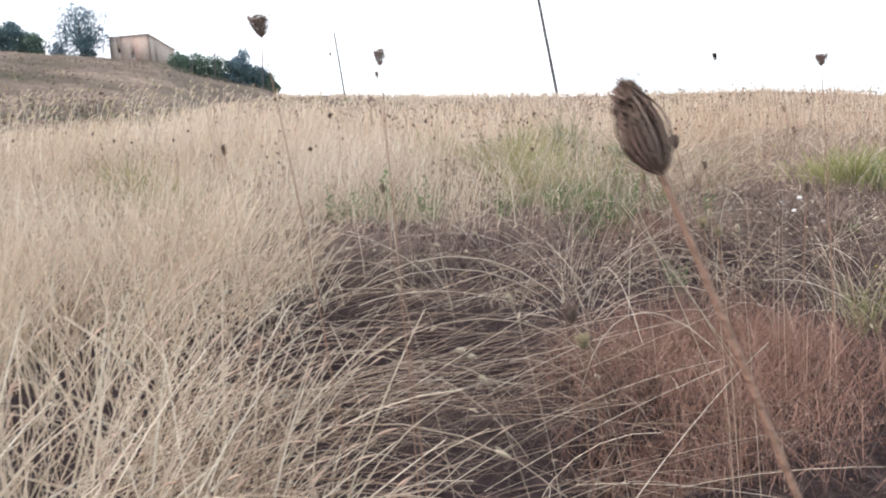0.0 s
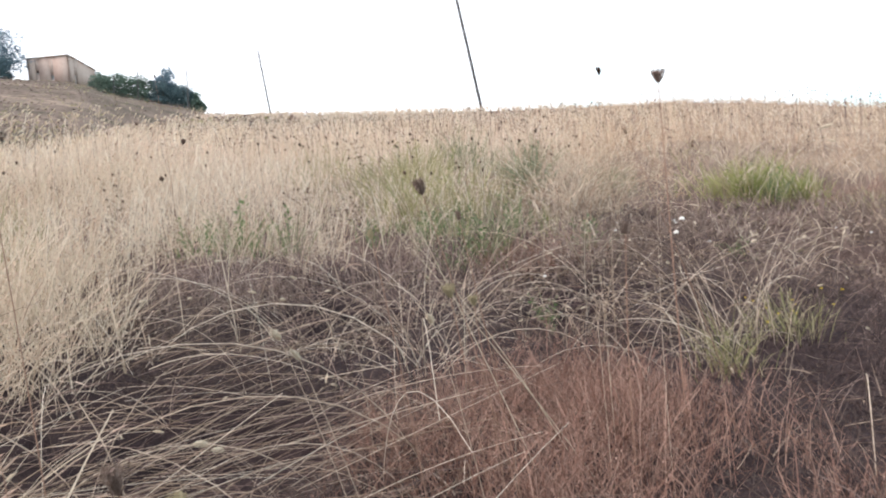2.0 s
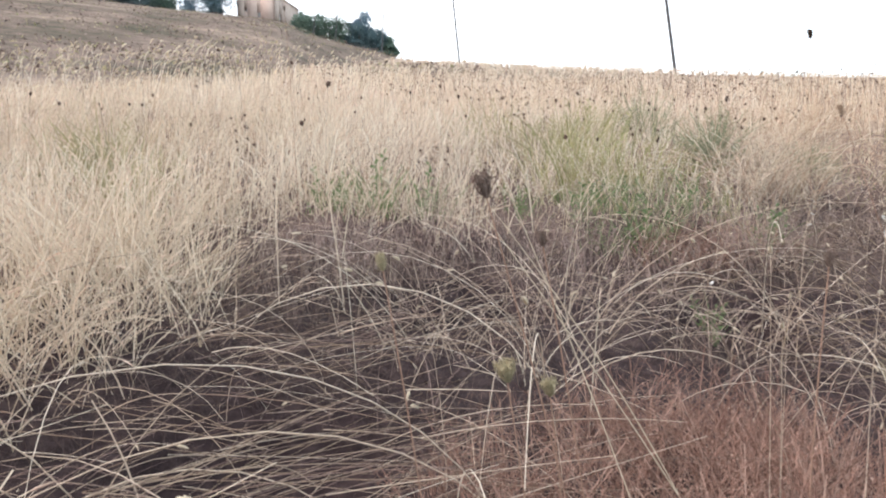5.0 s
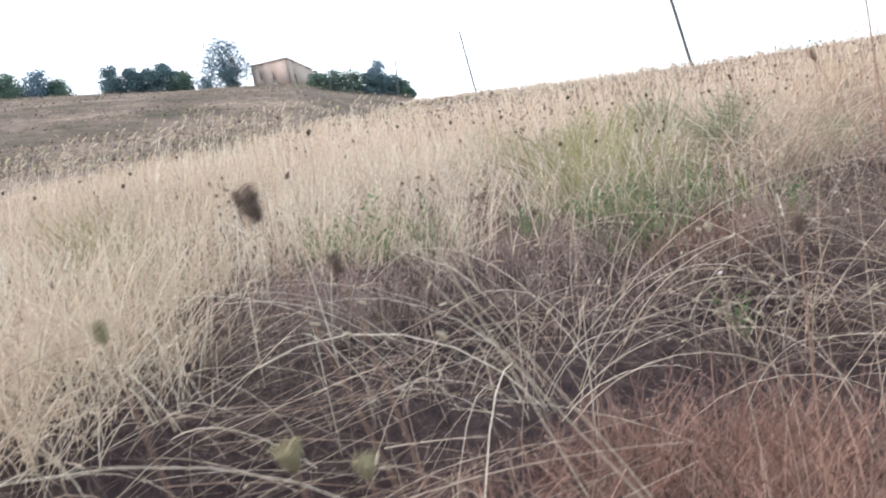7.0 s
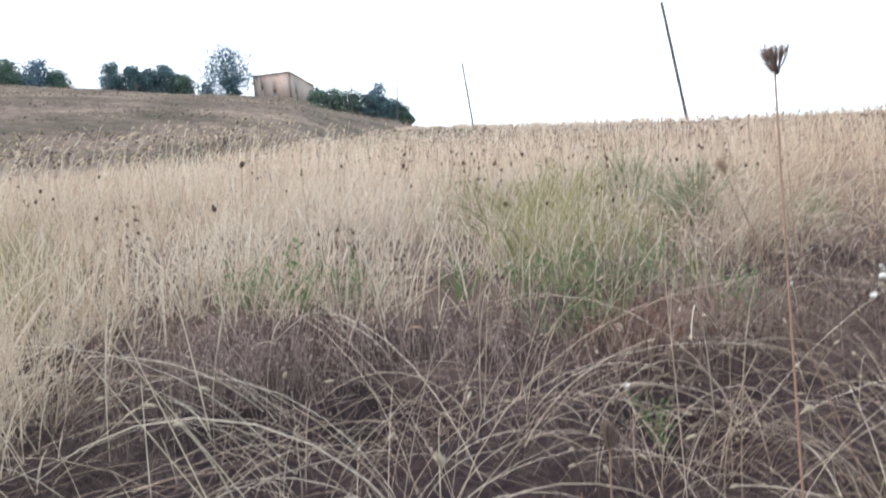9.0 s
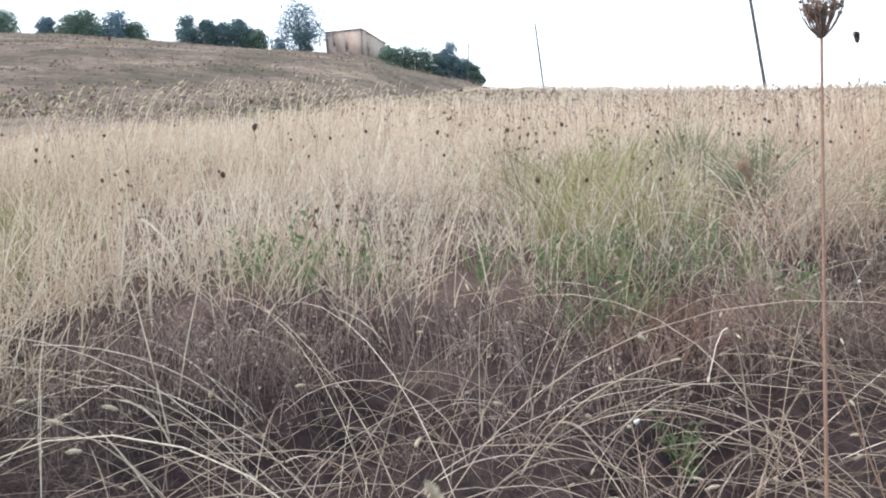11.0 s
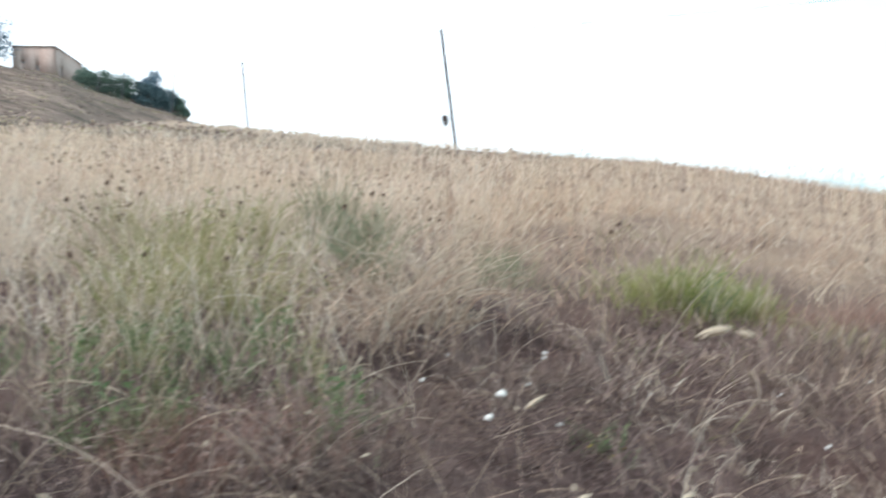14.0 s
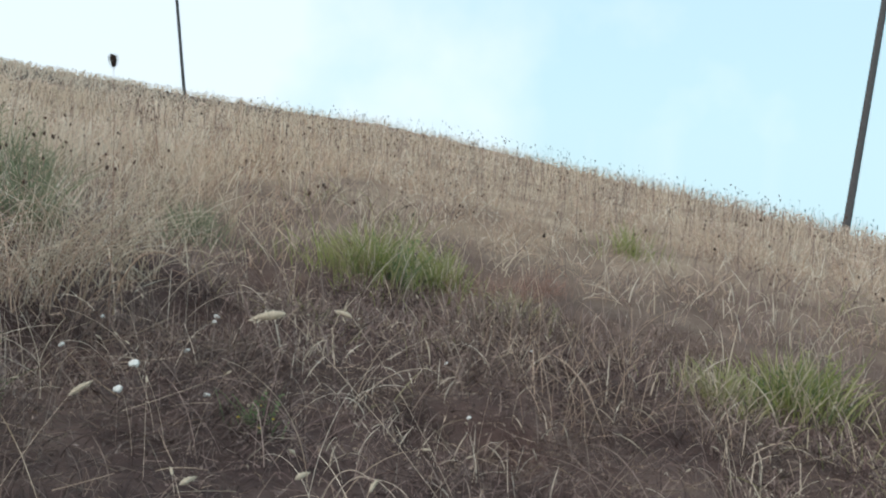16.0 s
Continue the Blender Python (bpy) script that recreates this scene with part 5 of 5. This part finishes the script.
def snail_shell(x, y, z, size, a):
    """A bleached shell that sits on dead stems."""
    foot = root("snail_shell", x, y, "bleached white snail shell on dead stems", "snail shell", "white snail shells", z)
    b = Batch()
    k = 26
    t = np.linspace(0, 1, k)
    th = t * 4.6 * math.pi
    rad = size * (1 - 0.82 * t)
    for i in range(k - 1):
        p = np.array([[rad[i] * 0.6 * math.cos(th[i]), rad[i] * 0.6 * math.sin(th[i]), size * 0.5 * t[i] + size * 0.25]])
        b.sweep(p, th[i] + math.pi / 2, math.pi / 2, 0.0, rad[i] * 0.42, rad[i] * 0.42, 1, 7, [1, 0.97])
    part("shell", b, WHITE, foot)
    foot.rotation_euler = Euler((0.5, 0.3, a))


def dead_stalk(x, y, z):
    """A short dead stalk whose top holds a snail."""
    ob = root("dead_stalk", x, y, "short dead stalk with a snail on top", "dead stalk", "snail stalks")
    b = Batch()
    tall = z - ob.location.z
    b.sweep([(0, 0, -0.02)], rng.uniform(0, 6.28), 0.0, 0.0, tall + 0.02, 0.0016, 5, 5)
    b.sweep([(0, 0, tall * 0.6)], rng.uniform(0, 6.28), 0.6, 0.5, tall * 0.35, 0.0011, 4, 4)
    part("stem", b, LITTER, ob)


for sx, sy, sz, ss in ((1.953, 4.107, 0.521, 0.026), (1.902, 4.095, 0.438, 0.024), (2.41, 5.11, 0.35, 0.022), (1.84, 4.93, 0.43, 0.020), (2.75, 5.80, 0.39, 0.022),
                       (2.30, 4.40, 0.32, 0.020), (3.11, 5.20, 0.25, 0.016), (3.86, 5.18, 0.22, 0.016), (2.71, 5.70, 0.38, 0.018), (0.46, 2.55, 0.45, 0.012), (3.2, 3.9, 0.30, 0.016), (2.1, 5.5, 0.45, 0.018), (4.6, 5.4, 0.22, 0.016)):
    dead_stalk(sx, sy, sz)
    snail_shell(sx, sy, sz - ss * 0.16, ss * 0.78, sx * 9)


# ---------------------------------------------------------------- poles and wires
def spot(az, dist):
    a = math.radians(az)
    return dist * math.sin(a), dist * math.cos(a)


def utility_pole(az, dist, top_az, top_el, width, label, name="utility_pole"):
    x, y = spot(az, dist)
    tx, ty = spot(top_az, dist)
    tz = 1.0 + dist * math.tan(math.radians(top_el))
    ob = root(name, x, y, label, "utility pole" if name == "utility_pole" else "fence post", "poles along the hill")
    dx, dy, dz = tx - x, ty - y, tz - ob.location.z
    ln, a, lean = math.sqrt(dx * dx + dy * dy + dz * dz), math.atan2(dy, dx), math.atan2(math.hypot(dx, dy), dz)
    b = Batch()
    tip, ang = b.sweep([(0, 0, -0.4)], a, lean, 0.0, ln + 0.4, width * 0.42, 10, 12, [1.15, 1.0, 0.95, 0.85])
    b.sweep(tip, a, lean, 0, 0.03, width * 0.42, 2, 12, [1, 0.7, 0.02])
    part("shaft", b, POLE, ob)
    if name == "utility_pole":
        b = Batch()
        along = np.array([dx, dy, dz]) / ln
        at = tip[0] - along * 0.35
        b.sweep([at], a + math.pi / 2, 1.2, -1.2, 0.22, 0.012, 5, 6)
        b.sweep([at + np.array([-math.sin(a) * 0.14, math.cos(a) * 0.14, 0.14])], 0, 0, 0, 0.10, 0.035, 5, 8, [0.5, 1, 0.7, 1, 0.3])
        part("insulator", b, IRON, ob, "insulator on an iron hook")
    return np.array([x, y, ob.location.z]) + tip[0]


top_c = utility_pole(54.15, 31.0, 55.0, 13.6, 0.25, "grey weathered wooden pole standing behind the brow")
top_b = utility_pole(15.62, 66.0, 14.46, 11.1, 0.26, "grey weathered wooden pole leaning over the brow")
top_a = utility_pole(2.62, 122.0, 2.13, 8.95, 0.26, "grey weathered wooden pole leaning over the brow")
top_d = utility_pole(-2.18, 232.0, -2.03, 8.08, 0.34, "grey wooden pole beside the hedge")
utility_pole(-6.31, 238.0, -6.18, 8.12, 0.34, "grey wooden post in front of the hedge", "hedge_post")
utility_pole(-4.99, 236.0, -4.84, 8.12, 0.34, "grey wooden post in front of the hedge", "hedge_post")


def wire(p, q, sag, width):
    b = Batch()
    n = 40
    t = np.linspace(0, 1, n + 1)[:, None]
    pts = p + (q - p) * t - np.array([0, 0, 1]) * sag * 4 * t * (1 - t)
    d = np.diff(pts, axis=0)
    ln = np.linalg.norm(d, axis=1)
    b.sweep(pts[:-1], np.arctan2(d[:, 1], d[:, 0]), np.arctan2(np.hypot(d[:, 0], d[:, 1]), d[:, 2]), 0, ln, width, 1, 5, [1, 1])
    thing("overhead_wire", b, IRON, "thin dark overhead wire between poles", "wire")


wire(top_b - np.array([0, 0, 0.35]), top_c - np.array([0, 0, 1.1]), 0.12, 0.017)
wire(top_a - np.array([0, 0, 0.35]), top_b - np.array([0, 0, 0.35]), 0.35, 0.008)


# ---------------------------------------------------------------- farmhouse
def box_batch(b, x0, x1, y0, y1, z0, z1):
    """An upright block in the batch's own axes."""
    k = b.n
    b.v.append(np.array([(x0, y0, z0), (x1, y0, z0), (x1, y1, z0), (x0, y1, z0), (x0, y0, z1), (x1, y0, z1), (x1, y1, z1), (x0, y1, z1)], float))
    b.q.append(np.array([(0, 3, 2, 1), (4, 5, 6, 7), (0, 1, 5, 4), (1, 2, 6, 5), (2, 3, 7, 6), (3, 0, 4, 7)]) + k)
    b.n += 8


def farmhouse():
    x, y = spot(-8.55, 252.0)
    ob = root("farmhouse", x, y, "old pinkish stone farmhouse with a low sloping roof", "house")
    ob.rotation_euler = Euler((0, 0, radians(8.5 - 28)))
    # local axes: x towards the far end of the right wall, -y towards the field; the near corner is the origin
    w, d, h1, h2 = 11.2, 13.8, 7.3, 4.9

    def wall(name, p, q, hp, hq, openings=()):
        """A stone wall 0.5 m thick from p to q with its top sloping from hp to hq, and openings that go through it."""
        b = Batch()
        p, q = np.array(p, float), np.array(q, float)
        u = (q - p) / np.linalg.norm(q - p)
        nrm = np.array([u[1], -u[0]])
        ln = np.linalg.norm(q - p)
        cuts = sorted({0.0, ln, *(o[0] for o in openings), *(o[1] for o in openings)})
        for a0, a1 in zip(cuts[:-1], cuts[1:]):
            spans = [(-0.8, None)]
            for o in openings:
                if o[0] <= a0 and a1 <= o[1]:
                    spans = [(-0.8, o[2]), (o[3], None)]
            for lo, hi in spans:
                k = b.n
                t0, t1 = (hp + (hq - hp) * a0 / ln, hp + (hq - hp) * a1 / ln) if hi is None else (hi, hi)
                pts = []
                for off in (0.0, -0.5):
                    for a2, z in ((a0, lo), (a1, lo), (a1, t1), (a0, t0)):
                        c = p + u * a2 + nrm * off
                        pts.append((c[0], c[1], z))
                b.v.append(np.array(pts))
                b.q.append(np.array([(0, 1, 2, 3), (7, 6, 5, 4), (0, 4, 5, 1), (1, 5, 6, 2), (2, 6, 7, 3), (3, 7, 4, 0)]) + k)
                b.n += 8
        return part(name, b, STONE, ob)

    wall("wall", (-w, 0), (0, 0), h1 + 0.3, h1, [(w - 5.2, w - 4.2, 1.6, 2.9), (2.2, 3.0, 3.4, 4.3)])
    wall("wall", (0, 0), (0, d), h1, h2, [(2.6, 4.0, 0.0, 2.6)])
    wall("wall", (0, d), (-w, d), h2, h2)
    wall("wall", (-w, d), (-w, 0), h2, h1 + 0.3)
    b = Batch()
    k = b.n
    e = 0.3
    top = [(-w - e, -e, h1 + 0.36), (e, -e, h1 + 0.10), (e, d + e, h2), (-w - e, d + e, h2)]
    b.v.append(np.array([*top, *[(px, py, pz + 0.16) for px, py, pz in top]]))
    b.q.append(np.array([(0, 3, 2, 1), (4, 5, 6, 7), (0, 1, 5, 4), (1, 2, 6, 5), (2, 3, 7, 6), (3, 0, 4, 7)]) + k)
    b.n += 8
    part("roof", b, TILE, ob, "low terracotta roof")
    # solid near-black block: the darkness of the unlit rooms as a colour
    b = Batch()
    box_batch(b, -w + 0.6, -0.6, 0.8, d - 0.8, -0.5, 3.9)
    part("interior", b, VOID, ob, "near-black block standing in for the unlit rooms")
    b = Batch()
    box_batch(b, -w - 4.6, -w - 0.1, 0.6, 1.3, -0.8, 1.5)
    part("yard_wall", b, STONE, ob, "low ruined yard wall")


farmhouse()


# ---------------------------------------------------------------- trees and hedge on the hill
def tree(az, dist, tall, wide, mat, label, name="tree", lobes=16, n=3400, bare=0.06, leaf=0.19):
    wide, tall = wide * 1.35, tall * 1.1
    x, y = spot(az, dist)
    ob = root(name, x, y, label, "tree" if name == "tree" else "shrub", "trees on the hill")
    b = Batch()
    b.sweep([(0, 0, -0.3)], rng.uniform(0, 6.28), 0.03, 0.08, tall * 0.8 + 0.3, tall * 0.022 + 0.03, 8, 8, [1.5, 1.0, 0.8, 0.25])
    k = 9
    z = np.linspace(max(bare, 0.15), 0.72, k) * tall
    tip, _ = b.sweep(np.stack([0 * z, 0 * z, z], -1), np.arange(k) * 2.4, 0.9, -0.4, wide * rng.uniform(0.3, 0.55, k), tall * 0.010, 5, 5, [1, 0.8, 0.5, 0.2])
    part("trunk", b, BARK, ob, "brown trunk with limbs")
    b = Batch()
    t = rng.uniform(0, 1, lobes) ** 1.35
    a = np.arange(lobes) * 2.4 + rng.uniform(0, 1, lobes)
    width_at = np.sin(np.pi * np.clip(0.18 + 0.78 * t, 0, 1)) ** 0.8
    cz = tall * (bare + (0.93 - bare) * t)
    cr = wide * 0.36 * width_at * rng.uniform(0.5, 1.0, lobes)
    c = np.stack([cr * np.cos(a), cr * np.sin(a), cz], -1)
    size = wide * rng.uniform(0.19, 0.32, lobes)
    which = rng.integers(0, lobes, n)
    d = rng.normal(size=(n, 3))
    d /= np.linalg.norm(d, axis=1, keepdims=True)
    pts = c[which] + d * (size[which] * rng.uniform(0.08, 1.06, n) ** 0.55)[:, None] * np.array([1, 1, 0.8])
    pts[:, 2] = np.maximum(pts[:, 2], 0.05)
    b.cards(pts, leaf * rng.uniform(0.7, 1.5, n))
    part("crown", b, mat, ob, "uneven leafy crown")


TREE = "round dark green tree on the hilltop"
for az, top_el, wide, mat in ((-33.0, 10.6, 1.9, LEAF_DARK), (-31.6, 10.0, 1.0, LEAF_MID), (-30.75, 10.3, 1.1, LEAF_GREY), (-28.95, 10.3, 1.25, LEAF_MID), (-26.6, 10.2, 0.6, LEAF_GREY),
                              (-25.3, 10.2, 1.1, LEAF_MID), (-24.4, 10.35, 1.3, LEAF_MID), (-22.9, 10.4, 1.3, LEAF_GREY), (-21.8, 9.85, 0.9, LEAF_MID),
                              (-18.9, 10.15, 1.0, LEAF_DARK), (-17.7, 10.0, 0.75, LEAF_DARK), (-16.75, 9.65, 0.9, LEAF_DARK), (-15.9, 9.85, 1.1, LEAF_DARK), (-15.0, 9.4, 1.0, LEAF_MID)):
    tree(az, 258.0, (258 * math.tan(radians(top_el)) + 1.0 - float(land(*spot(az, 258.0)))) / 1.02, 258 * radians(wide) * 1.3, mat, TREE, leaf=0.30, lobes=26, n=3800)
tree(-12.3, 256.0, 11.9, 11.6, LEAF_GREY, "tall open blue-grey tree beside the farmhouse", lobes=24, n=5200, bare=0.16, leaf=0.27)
tree(-12.05, 253.0, 5.6, 4.6, LEAF_DARK, "dense dark bush beside the farmhouse", "bush", n=2400, bare=0.03, leaf=0.29)
tree(-13.6, 255.0, 3.4, 4.0, LEAF_GREY, "low grey-green bush beside the farmhouse", "bush", n=900, bare=0.03, leaf=0.29)
tree(-7.1, 249.0, 4.6, 3.6, LEAF_MID, "olive green bush against the farmhouse wall", "bush", n=1100, bare=0.1, leaf=0.27)
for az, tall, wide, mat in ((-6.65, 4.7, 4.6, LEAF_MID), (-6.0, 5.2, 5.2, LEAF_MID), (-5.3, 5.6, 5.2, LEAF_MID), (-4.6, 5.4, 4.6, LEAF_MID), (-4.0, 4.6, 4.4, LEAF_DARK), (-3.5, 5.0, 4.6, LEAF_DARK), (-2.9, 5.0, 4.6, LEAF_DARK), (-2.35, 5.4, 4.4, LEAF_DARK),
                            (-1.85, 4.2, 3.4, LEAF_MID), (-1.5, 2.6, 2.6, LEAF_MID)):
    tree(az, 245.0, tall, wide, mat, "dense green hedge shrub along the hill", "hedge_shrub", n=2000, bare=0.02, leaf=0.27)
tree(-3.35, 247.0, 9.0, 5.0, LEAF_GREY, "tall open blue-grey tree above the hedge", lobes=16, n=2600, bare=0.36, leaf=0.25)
